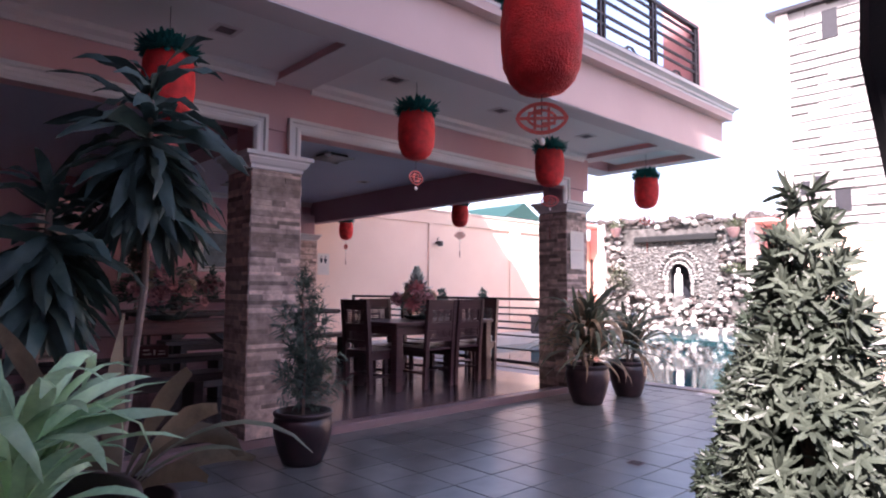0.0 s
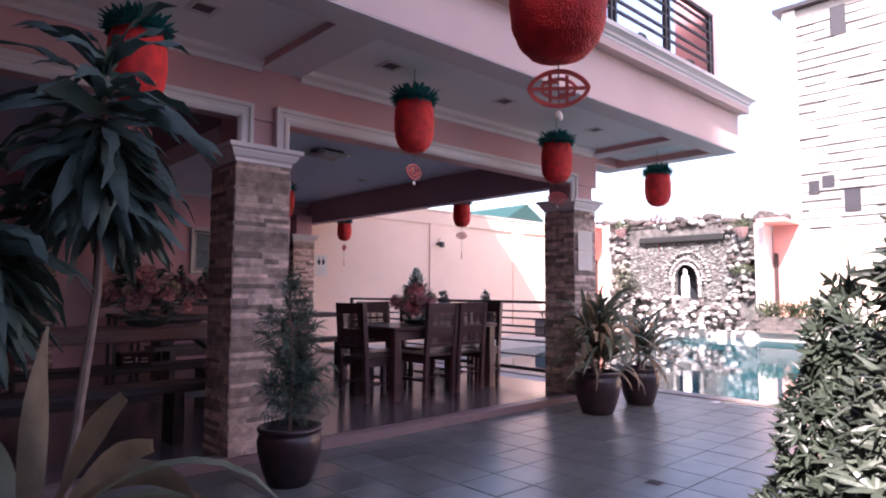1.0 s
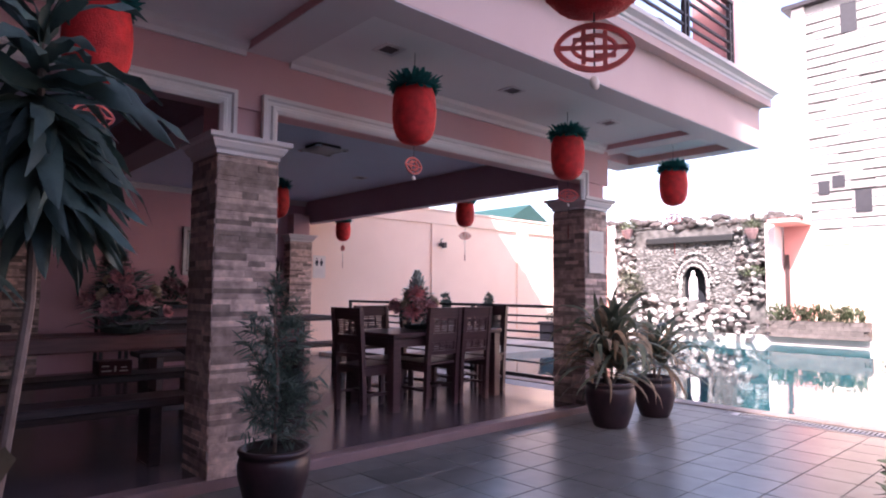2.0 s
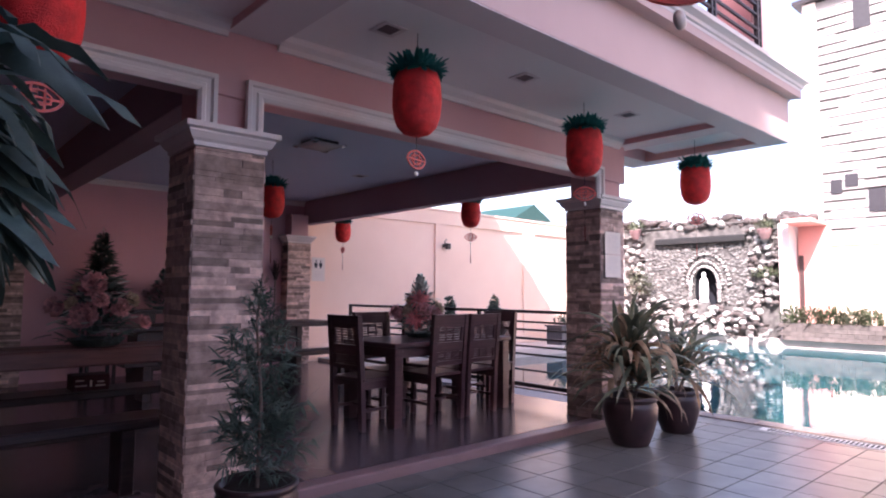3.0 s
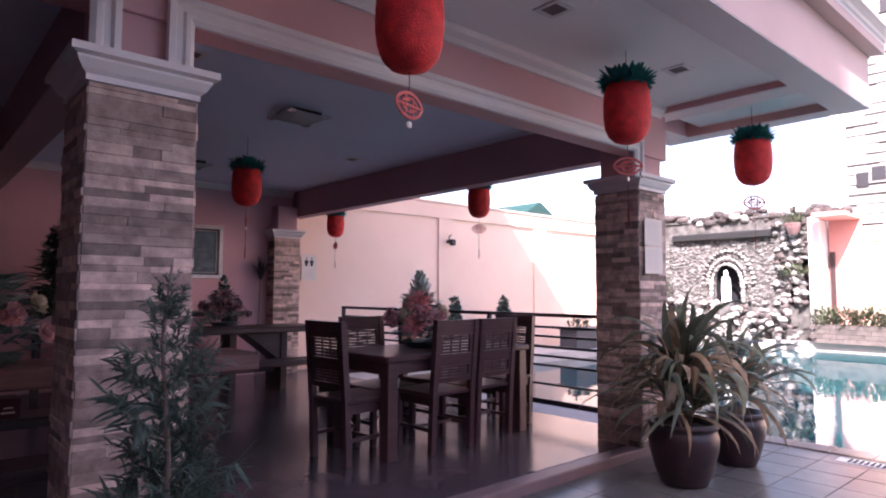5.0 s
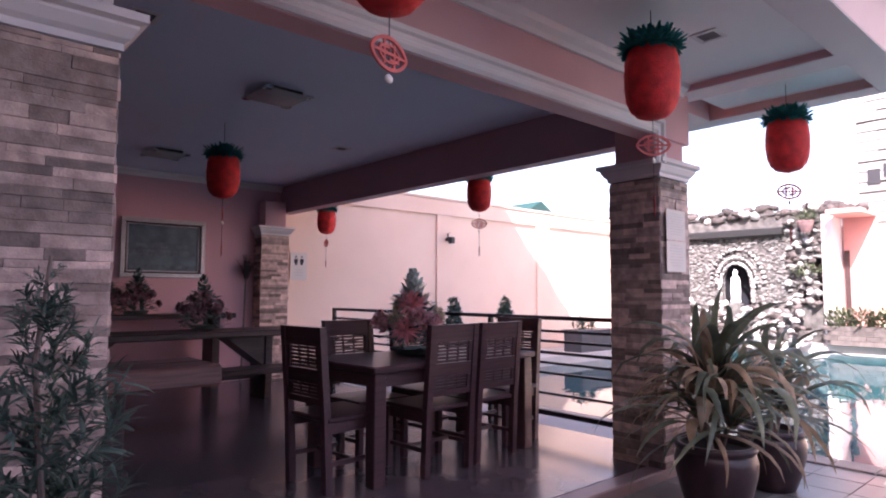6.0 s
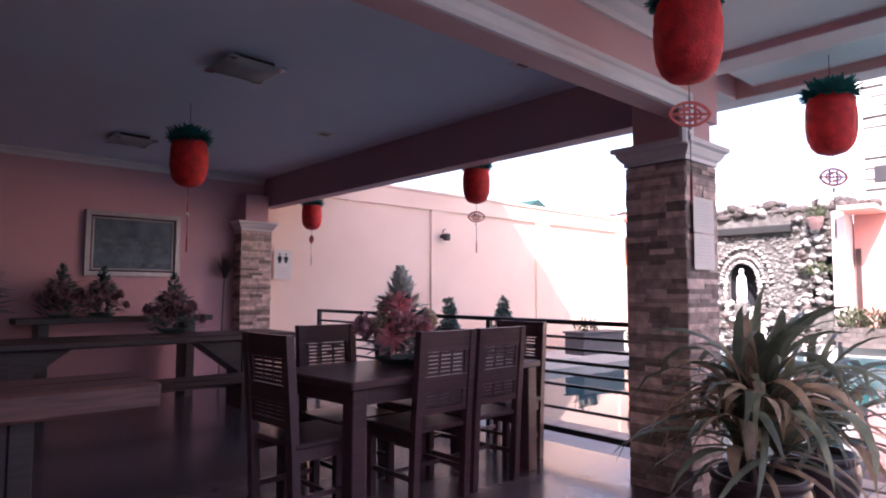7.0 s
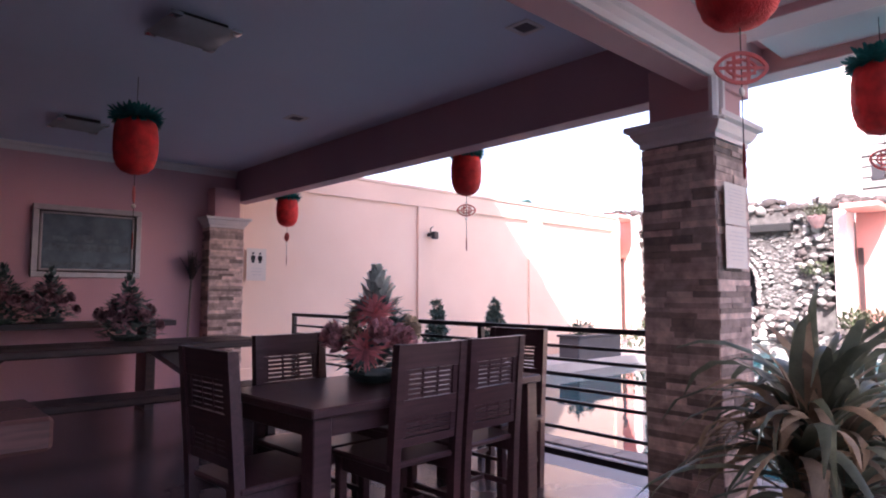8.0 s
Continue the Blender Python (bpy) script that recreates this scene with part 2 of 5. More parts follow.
def see_through(m, share):
    """Lets part of the light through a thin leaf, petal or sheet of paper."""
    nt = m.node_tree
    b = nt.nodes["Principled BSDF"]
    out = nt.nodes["Material Output"]
    t = nt.nodes.new("ShaderNodeBsdfTranslucent")
    nt.links.new(b.inputs["Base Color"].links[0].from_socket, t.inputs["Color"])
    mix = nt.nodes.new("ShaderNodeMixShader")
    mix.inputs["Fac"].default_value = share
    nt.links.new(b.outputs[0], mix.inputs[1])
    nt.links.new(t.outputs[0], mix.inputs[2])
    nt.links.new(mix.outputs[0], out.inputs["Surface"])


for m in (M_SILK, M_PETAL, M_PETAL2, M_PETAL3, M_FLEAF, M_LEAF2, M_DRY, M_NEAR, M_TAN, M_BAMB, M_TEAL, M_MEDAL):
    see_through(m, 0.38)
for m in (M_DRAC, M_LEAF, M_BUSH, M_BUSH_SHADED, M_FERN):
    see_through(m, 0.22)


# ---- mesh helpers ----
def mesh_of(bm, name, material, smooth=False):
    bmesh.ops.recalc_face_normals(bm, faces=bm.faces)
    me = bpy.data.meshes.new(name)
    bm.to_mesh(me)
    bm.free()
    me.materials.append(material)
    if smooth:
        me.polygons.foreach_set("use_smooth", [True] * len(me.polygons))
    return me


def thing(name, at=(0, 0, 0), turn=0.0, label="", category="", group="", kind=""):
    """An Empty at the base of a thing, for its parts."""
    ob = new(name)
    ob.matrix_world = pose(*at, 0, 0, turn)
    return tagged(ob, label, category, group, kind)


def part(name, bm, material, parent=None, label="", smooth=False, m=None):
    ob = new(name, mesh_of(bm, name, material, smooth))
    if parent:
        ob.parent = parent
    if m is not None:
        ob.matrix_basis = m
    return tagged(ob, label)


def solid(name, bm, material, label, category, kind="structure", smooth=False, group=""):
    ob = new(name, mesh_of(bm, name, material, smooth))
    return tagged(ob, label, category, group, kind)


def piece(name, me, parent, m):
    """One of many alike pieces on one mesh."""
    ob = new(name, me)
    ob.parent = parent
    ob.matrix_basis = m
    return ob


def box(x0, x1, y0, y1, z0, z1, bevel=0.0, bm=None):
    bm2 = bmesh.new()
    bmesh.ops.create_cube(bm2, size=1.0, matrix=Matrix.Translation(((x0 + x1) / 2, (y0 + y1) / 2, (z0 + z1) / 2)) @ Matrix.Diagonal((x1 - x0, y1 - y0, z1 - z0, 1)))
    if bevel:
        bmesh.ops.bevel(bm2, geom=bm2.edges[:], offset=bevel, segments=1, profile=0.5, affect="EDGES")
    if bm is None:
        return bm2
    join(bm, bm2)
    return bm


def join(bm, other, m=None):
    """Adds the mesh other, which is freed, to bm."""
    if m is not None:
        other.transform(m)
    other.verts.index_update()
    vs = [bm.verts.new(v.co) for v in other.verts]
    for f in other.faces:
        try:
            bm.faces.new([vs[v.index] for v in f.verts])
        except ValueError:
            pass
    other.free()
    return bm


def lathe(profile, segs=24, bm=None, wobble=0.0):
    bm = bm or bmesh.new()
    rings = []
    for r, z in profile:
        rings.append([bm.verts.new((r * math.cos(2 * math.pi * k / segs) * (1 + wobble * math.sin(3 * k)), r * math.sin(2 * math.pi * k / segs), z)) for k in range(segs)])
    for a, b in zip(rings, rings[1:]):
        for k in range(segs):
            bm.faces.new((a[k], a[(k + 1) % segs], b[(k + 1) % segs], b[k]))
    bm.faces.new(rings[0][::-1])
    bm.faces.new(rings[-1])
    return bm


def tube(points, radius, sides=6, bm=None, taper=1.0):
    bm = bm or bmesh.new()
    pts = [Vector(p) for p in points]
    rings = []
    for i, p in enumerate(pts):
        d = (pts[min(i + 1, len(pts) - 1)] - pts[max(i - 1, 0)]).normalized()
        s = d.orthogonal().normalized()
        t = d.cross(s)
        r = radius * (1 + (taper - 1) * i / max(1, len(pts) - 1))
        rings.append([bm.verts.new(p + (s * math.cos(2 * math.pi * k / sides) + t * math.sin(2 * math.pi * k / sides)) * r) for k in range(sides)])
    for a, b in zip(rings, rings[1:]):
        for k in range(sides):
            bm.faces.new((a[k], a[(k + 1) % sides], b[(k + 1) % sides], b[k]))
    bm.faces.new(rings[0][::-1])
    bm.faces.new(rings[-1])
    return bm


def blade(bm, base, az, elev, length, width, droop, segs=6, fold=0.25, tip=0.05, twist=0.0, late=1.0):
    """A strap leaf that leaves base at the angle elev and bends down by droop (degrees) to its tip; late: its widest part lies further out."""
    p = Vector(base)
    a = radians(az)
    rows = []
    for i in range(segs + 1):
        f = i / segs
        e = radians(elev - droop * f * f * 0.6 - droop * f * 0.4)
        d = Vector((math.cos(a) * math.cos(e), math.sin(a) * math.cos(e), math.sin(e)))
        side = Vector((-math.sin(a), math.cos(a), 0))
        side = Matrix.Rotation(radians(twist * f), 3, d) @ side
        up = side.cross(d)
        w = width * 0.5 * max(tip, (math.sin(math.pi * min(1, 0.18 + 0.82 * f ** late)) ** 0.7))
        rows.append((bm.verts.new(p + side * w - up * w * -fold), bm.verts.new(p), bm.verts.new(p - side * w - up * w * -fold)))
        p = p + d * (length / segs)
    for r0, r1 in zip(rows, rows[1:]):
        bm.faces.new((r0[0], r0[1], r1[1], r1[0]))
        bm.faces.new((r0[1], r0[2], r1[2], r1[1]))
    return bm


def rock_mesh(name, seed, material, flat=0.8):
    """A worn stone of about unit width."""
    rng = random.Random(seed)
    bm = bmesh.new()
    for i in range(18):
        z = 1 - 2 * (i + 0.5) / 18
        r = math.sqrt(1 - z * z)
        a = i * 2.39996 + rng.uniform(-0.3, 0.3)
        k = rng.uniform(0.40, 0.56)
        bm.verts.new((r * math.cos(a) * k, r * math.sin(a) * k * rng.uniform(0.85, 1.1), z * k * flat))
    bmesh.ops.convex_hull(bm, input=bm.verts[:])
    for v in [v for v in bm.verts if not v.link_faces]:
        bm.verts.remove(v)
    return mesh_of(bm, name, material, smooth=True)


def tilt(at, rx=0, ry=0, rz=0, s=1.0):
    s = (s, s, s) if isinstance(s, (int, float)) else s
    return pose(*at, rx, ry, rz) @ Matrix.Diagonal((*s, 1))


# ---- setting ----
FLOOR = 0.07          # pavilion floor over the patio
CEIL = 2.885
WALL_Y = 10.2         # garden wall and rear wall
AX0, AX1, BX0, BX1 = 2.03, 2.45, 6.03, 6.44
PY0, PY1 = 3.985, 4.40

ground = solid("ground", box(-300, 300, -300, 300, -1.5, -1.4), M_DECK, "dusty pale ground round the resort", "ground")
patio = thing("patio_floor", (0, 0, 0), label="grey tiled patio floor in the building's shade", category="floor", kind="structure")
part("tile_bed", box(-9, 7.30, -9, 3.985, -1.45, -0.006), M_GROUT, patio)
pavilion = solid("pavilion_floor", box(-9, 6.55, 4.13, WALL_Y + 0.1, -1.45, FLOOR), M_FLOOR, "polished pinkish tile floor of the open dining hall", "floor")
step = solid("step_border", box(-9, 6.55, 3.985, 4.127, -1.45, FLOOR, 0.008), M_STEP, "low terracotta step along the dining hall", "step")
side_deck = solid("side_deck", box(6.553, 7.28, 3.988, 9.1, -1.45, 0.0), M_SIDE, "grey deck strip between dining hall and pool", "pavement")

# pool
pool_deck = solid("pool_far_deck", box(18.10, 19.3, -9, 13, -1.45, 0.15, 0.01), M_DECK, "sunlit pale paving beyond the pool", "pavement")
pool_side = solid("pool_side_deck", box(6.553, 18.097, 9.1, WALL_Y + 2.4, -1.45, 0.13, 0.01), M_DECK, "pale raised ledge between pool and garden wall", "pavement")
basin = solid("pool_basin", box(7.55, 18.097, -9, 9.097, -1.45, -1.2), M_POOLT, "teal tiled pool floor", "pool")
water = solid("pool_water", box(7.552, 18.095, -9, 9.095, -1.1, -0.045), M_WATER, "calm turquoise pool water mirroring the grotto", "water")
coping = thing("pool_coping", (0, 0, 0), label="brownish stone coping along the pool edge", category="coping", kind="structure")
part("coping_bed", box(7.303, 7.548, -9, 9.097, -1.45, -0.008), M_GROUT, coping)
cope_me = mesh_of(box(-0.118, 0.118, -0.146, 0.146, -0.02, 0.012, 0.006), "coping_stone", M_COPING)
for k in range(40):
    piece("coping_stone", cope_me, coping, tilt((7.425, -2.8 + 0.3 * k, 0)))
drain = thing("drain_grate", (7.16, 2.05, 0.0), label="slotted white drain grate beside the pool", category="drain")
part("frame", box(-0.075, 0.075, -3.0, 0.9, -0.004, 0.004), M_GRATE, drain)
slot_me = mesh_of(box(-0.055, 0.055, -0.009, 0.009, 0.002, 0.0075), "slat", M_GROUT)
for k in range(100):
    piece("slat", slot_me, drain, tilt((0, -2.95 + 0.038 * k, 0)))


def wall_box(name, dims, material, label, bevel=0.0):
    return solid(name, box(*dims, bevel), material, label, "wall")


# rear wall of the hall and the garden wall in one line
wall_rear = wall_box("wall_rear", (-9, 6.2, WALL_Y, WALL_Y + 0.2, FLOOR, 3.4), M_PINK_IN, "rose painted rear wall of the dining hall")
# rose end wall, given the dark blocker colour to dim the hall
wall_west = wall_box("wall_west", (-1.5, -1.3, 3.985, WALL_Y - 0.003, FLOOR, CEIL), M_SHADE, "end wall of the dining hall, its colour darkened to dim the left side")
garden = thing("garden_wall", (0, 0, 0), label="pale pink garden wall with recessed panels", category="wall", kind="structure")
part("wall_core", box(6.203, 15.2, WALL_Y + 0.04, WALL_Y + 0.2, -0.2, 3.02), M_PALE, garden)
part("top_band", box(6.203, 15.2, WALL_Y, WALL_Y + 0.037, 2.74, 3.02, 0.004), M_PALE, garden)
part("wall_cap", box(6.203, 15.25, WALL_Y - 0.02, WALL_Y + 0.22, 3.022, 3.07, 0.006), M_PALE, garden)
part("plinth", box(6.203, 15.2, WALL_Y, WALL_Y + 0.037, 0.13, 0.36, 0.004), M_PALE, garden)
for px0, px1 in ((6.203, 6.30), (9.28, 9.64), (12.09, 12.50), (15.04, 15.2)):
    part("pilaster", box(px0, px1, WALL_Y - 0.002, WALL_Y + 0.037, 0.362, 2.738, 0.004), M_PALE, garden)
wall_jog = wall_box("wall_return", (15.203, 15.4, WALL_Y + 0.04, 12.6, -0.2, 3.02), M_PALE, "pale pink return of the garden wall")
wall_jog2 = wall_box("wall_far_corner", (15.4, 19.0, 12.4, 12.6, -0.2, 3.02), M_PALE, "pale pink wall behind the grotto")
wall_east = thing("wall_east", (0, 0, 0), label="sunlit pale pink wall at the far side of the pool", category="wall", kind="structure")
part("wall_core", box(19.0, 19.2, -9, 12.4, -0.2, 2.95), M_PALE, wall_east)
part("top_band", box(18.96, 18.998, -9, 5.7, 2.62, 2.95, 0.005), M_PALE, wall_east)
for k in range(4):
    part("pilaster", box(18.962, 18.998, 3.2 - 3.3 * k, 3.6 - 3.3 * k, 0.15, 2.618, 0.005), M_PALE, wall_east)
    part("panel_edge", box(18.955, 18.998, 3.62 - 3.3 * k, 5.68 - 3.3 * k, 2.585, 2.618, 0.003), M_PALE, wall_east)
wall_south = wall_box("wall_south", (-9, 19.2, -9.2, -9, -1.4, 3.0), M_CREAM, "plain cream wall closing the yard")

# ceilings and the cantilevered slab
ceiling_in = solid("ceiling_hall", box(-9, 6.2, 4.118, WALL_Y - 0.002, CEIL, CEIL + 0.1), M_CEIL, "flat grey-white ceiling of the dining hall", "ceiling")
ceiling_out = solid("ceiling_porch", box(-9, 7.17, 2.92, 4.0, CEIL, CEIL + 0.1), M_SOFFIT, "flat grey-white porch ceiling with downlights", "ceiling")
slab = solid("balcony_slab", box(-9, 7.35, 2.72, 10.35, CEIL + 0.103, 3.40), M_PINK, "pink concrete balcony slab", "slab")
SOF = 2.835
fascia = solid("balcony_fascia", box(-9, 7.38, 2.68, 2.915, SOF - 0.02, 3.32, 0.004), M_FASCIA, "smooth pink fascia beam of the balcony", "beam")
fascia_e = solid("balcony_fascia_end", box(7.17, 7.38, 2.918, 4.42, SOF - 0.02, 3.32, 0.004), M_FASCIA, "smooth pink end fascia of the balcony", "beam")
slab_back = solid("porch_back_beam", box(6.473, 7.167, 4.13, 4.42, SOF - 0.02, 3.32, 0.004), M_PINK, "pink beam closing the porch ceiling", "beam")


def cornice_profile():
    return [(0.0, 0.0), (0.10, 0.0), (0.102, 0.022), (0.118, 0.030), (0.124, 0.052), (0.150, 0.066), (0.172, 0.074), (0.178, 0.105), (0.0, 0.105)]


BAND = [(0.0, 0.0), (0.10, 0.0), (0.10, 0.068), (0.0, 0.068)]


def extrude_x(profile, x0, x1, y, z, sign=-1, miter=0.0):
    """A moulding along x; its profile is (out, up), out towards -y for sign -1."""
    bm = bmesh.new()
    a = [bm.verts.new((x0 - miter * o, y + sign * o, z + u)) for o, u in profile]
    b = [bm.verts.new((x1 + miter * o, y + sign * o, z + u)) for o, u in profile]
    n = len(profile)
    for k in range(n):
        bm.faces.new((a[k], a[(k + 1) % n], b[(k + 1) % n], b[k]))
    bm.faces.new(a[::-1])
    bm.faces.new(b)
    return bm


def extrude_y(profile, y0, y1, x, z, sign=1):
    bm = extrude_x(profile, y0, y1, 0, z, -1)
    bm.transform(Matrix(((0, -sign, 0, x), (1, 0, 0, 0), (0, 0, 1, 0), (0, 0, 0, 1))))
    return bm


cornice = solid("balcony_cornice", extrude_x(cornice_profile(), -9, 7.38, 2.678, 3.316, -1, 0.6), M_WHITE, "stepped off-white cornice along the balcony edge", "cornice")
cornice_e = solid("balcony_cornice_end", extrude_y([(o * 0.6, u) for o, u in cornice_profile()], 2.681, 4.42, 7.382, 3.316), M_WHITE, "stepped off-white cornice at the balcony end", "cornice")
band = solid("balcony_band", extrude_x(BAND, -9, 7.38, 2.678, 3.246, -1, 0.6), M_FASCIA, "projecting pink band under the balcony cornice", "moulding")
band_e = solid("balcony_band_end", extrude_y([(o * 0.6, u) for o, u in BAND], 2.681, 4.42, 7.382, 3.246), M_FASCIA, "projecting pink band at the balcony end", "moulding")
# painted undersides of the beams
for x0, x1, y0, y1, z in ((-9, 7.378, 2.682, 2.913, SOF - 0.0205), (7.172, 7.378, 2.92, 4.418, SOF - 0.0205), (6.475, 7.165, 4.132, 4.418, SOF - 0.0205), (2.188, 2.498, 2.92, 3.953, SOF - 0.0005), (6.342, 6.578, 2.92, 4.125, SOF - 0.0005)):
    solid("soffit_board", box(x0, x1, y0, y1, z - 0.006, z), M_UNDER, "pale lilac painted underside of a balcony beam", "soffit", group="soffit boards")
for nm, x0, x1 in (("porch_beam", 2.186, 2.50), ("porch_beam", 6.34, 6.58)):
    solid(nm, box(x0, x1, 2.918, 3.955 if x0 < 6 else 4.127, SOF, 3.05, 0.003), M_PINK, "pink cantilever beam under the balcony", "beam", group="porch beams")

# beams of the hall
BEAM_Z = 2.445
beam_front = solid("beam_front", box(-9, 6.45, 3.96, 4.115, BEAM_Z, CEIL + 0.2, 0.004), M_PINK, "pink front beam over the dining hall openings", "beam")
beam_b = solid("beam_side", box(6.18, 6.345, 4.118, WALL_Y + 0.15, 2.48, CEIL + 0.2, 0.004), M_BEAM, "pink side beam over the railing, its colour darkened for shade", "beam")
beam_a = solid("beam_middle", box(2.12, 2.38, 4.118, WALL_Y - 0.003, 2.50, CEIL + 0.0, 0.004), M_PINK_DIM, "pink ceiling beam across the dining hall", "beam")
wall_in = solid("crown_rear", extrude_x([(0, 0), (0.015, 0), (0.03, 0.04), (0.06, 0.06), (0.06, 0.085), (0, 0.085)], 2.383, 6.177, WALL_Y - 0.003, CEIL - 0.087), M_WHITE, "thin white crown moulding on the rear wall", "moulding")
crown_p = [(0, 0), (0.02, 0), (0.028, 0.03), (0.065, 0.055), (0.075, 0.09), (0.0, 0.09)]
for x0, x1 in ((-1.297, 2.183), (2.503, 6.337)):
    solid("crown_porch", extrude_x(crown_p, x0, x1, 3.957, CEIL - 0.092), M_WHITE, "off-white crown moulding under the porch ceiling", "moulding", group="crowns")

# frames of moulding round the openings
mould_p = [(0, 0), (0.02, 0.0), (0.035, 0.02), (0.035, 0.04), (0.022, 0.05), (0.022, 0.075), (0.04, 0.085), (0.04, 0.11), (0, 0.11)]


def opening_frame(x0, x1, z0, z1):
    """The moulding round one opening: a head and two legs, mitred as one."""
    ob = thing("opening_moulding", (0, 0, 0), label="stepped off-white moulding round a hall opening", category="moulding", kind="structure", group="opening mouldings")
    n = len(mould_p)
    bm = bmesh.new()
    rings = []
    for cx, cz, sx, sz in ((x0, z0, 1, 0), (x0, z1, 1, -1), (x1, z1, -1, -1), (x1, z0, -1, 0)):
        rings.append([bm.verts.new((cx + sx * (0.11 - u), 3.957 - o, cz + sz * (0.11 - u))) for o, u in mould_p])
    for a, b in zip(rings, rings[1:]):
        for k in range(n):
            bm.faces.new((a[k], a[(k + 1) % n], b[(k + 1) % n], b[k]))
    bm.faces.new(rings[0][::-1])
    bm.faces.new(rings[-1])
    part("frame", bm, M_WHITE, ob)


opening_frame(2.306, 6.02, 2.24, 2.558)
opening_frame(-1.29, 2.126, 2.24, 2.545)


# ---- pillars ----
def pillar(x0, x1, y0, y1, name, label, single, top=2.24):
    """A square pillar with a stone-clad shaft, a white capital and a plain upper part."""
    ob = thing(name, (x0, y0, FLOOR), label=label, category="pillar", kind="structure")
    w, d, h = x1 - x0, y1 - y0, top - FLOOR
    part("core", box(0.014, w - 0.014, 0.014, d - 0.014, -0.05, h - 0.10), M_MORTAR, ob)
    part("upper_shaft", box(0.05, w - 0.05, 0.0, d - 0.02, h - 0.0, 2.62 - FLOOR, 0.004), M_PINK, ob)
    cap = [(0.0, -0.11), (0.012, -0.11), (0.012, -0.085), (0.03, -0.07), (0.05, -0.035), (0.05, -0.025), (0.075, -0.015), (0.075, 0.015), (0.0, 0.02)]
    bm = bmesh.new()
    rings = [[bm.verts.new(p) for p in ((-o, -o, h + z), (w + o, -o, h + z), (w + o, d + o, h + z), (-o, d + o, h + z))] for o, z in cap[1:-1]]
    for a, b in zip(rings, rings[1:]):
        for k in range(4):
            bm.faces.new((a[k], a[(k + 1) % 4], b[(k + 1) % 4], b[k]))
    bm.faces.new(rings[0][::-1])
    bm.faces.new(rings[-1])
    part("capital", bm, M_WHITE, ob, "white stepped capital")
    rng = random.Random(int(x0 * 100) + 7)
    rows = []
    z = 0.0
    while z < h - 0.125:
        t = min(rng.choice((0.026, 0.032, 0.038, 0.046)), h - 0.115 - z)
        rows.append((z, t))
        z += t
    shapes = {}
    rest = bmesh.new()
    made = 0

    def strip(length, t, proud):
        key = (round(length / 0.02), round(t * 1000), proud)
        if key not in shapes:
            bm = box(-length / 2 + 0.0003, length / 2 - 0.0003, 0.0, 0.019 + proud * 0.0022, 0.0003, t - 0.0003, 0.0015)
            shapes[key] = mesh_of(bm, "stone_strip", M_STONE)
        return shapes[key]

    for face in range(4):
        L = w if face in (0, 2) else d
        for z, t in rows:
            s = 0.0
            while s < L - 0.001:
                length = rng.choice((0.12, 0.16, 0.2, 0.24, 0.3, 0.38)) * rng.uniform(0.9, 1.1)
                if L - s - length < 0.07:
                    length = L - s
                c, proud = s + length / 2, rng.choice((0, 0, 1, 2, 3))
                place = (pose(c, 0.016, z, 0, 0, 180), pose(0.016, d - c, z, 0, 0, 90), pose(w - c, d - 0.016, z, 0, 0, 0), pose(w - 0.016, c, z, 0, 0, -90))[face]
                if single and face in (0, 1) and made < 310:
                    made += 1
                    q = round(length / 0.02) * 0.02
                    me = strip(max(q, 0.04), t, proud)
                    piece("stone_strip", me, ob, place @ Matrix.Diagonal((length / max(q, 0.04), 1, 1, 1)))
                else:
                    join(rest, box(-length / 2, length / 2, 0.0, 0.02 + proud * 0.002, 0.001, t - 0.001), place)
                s += length
    r = part("stone_cladding", rest, M_STONE, ob)
    tagged(r, kind="stuff")
    return ob


pillar(AX0, AX1, PY0, PY1, "pillar_front", "square pillar clad in brown ledge stone with white capital", True)
pillar(BX0, BX1, PY0, PY1, "pillar_corner", "corner pillar clad in brown ledge stone beside the pool", True, 2.268)
pillar(5.78, 6.20, 9.98, WALL_Y + 0.1, "pillar_rear", "stone-clad pillar against the garden wall", False)
pillar(1.64, 2.06, 9.98, WALL_Y - 0.003, "pillar_rear_middle", "stone-clad pillar against the rose rear wall", False)
# unseen light blockers, added to darken the left; the low one lets sun reach the bush
shade_low = wall_box("shade_wall_low", (-2.9, -2.7, -2.6, -0.95, -1.4, 4.5), M_SHADE, "unseen low dark wall added to hold sky light off the patio")
shade_southwest = wall_box("shade_wall_southwest", (-2.9, -2.7, -9, -2.603, -1.4, 9.0), M_SHADE, "unseen tall dark wall added to block the south-west sky")
shade_tall = wall_box("shade_wall_tall", (-1.5, -1.3, -0.95, 3.98, -1.4, 9.0), M_SHADE, "unseen tall dark wall added to darken the left of the patio")

# out-of-view slab and south wall, added only to cut sky light on the left
canopy = solid("shade_slab", box(-1.297, 0.60, 0.8, 2.50, 3.42, 3.52), M_SHADE, "unseen dark slab added overhead to darken the left hall", "canopy")
shade_south = wall_box("shade_wall_south", (-2.697, 3.0, -5.7, -5.5, -1.4, 5.6), M_SHADE, "unseen dark wall added to cut sky light from the south")

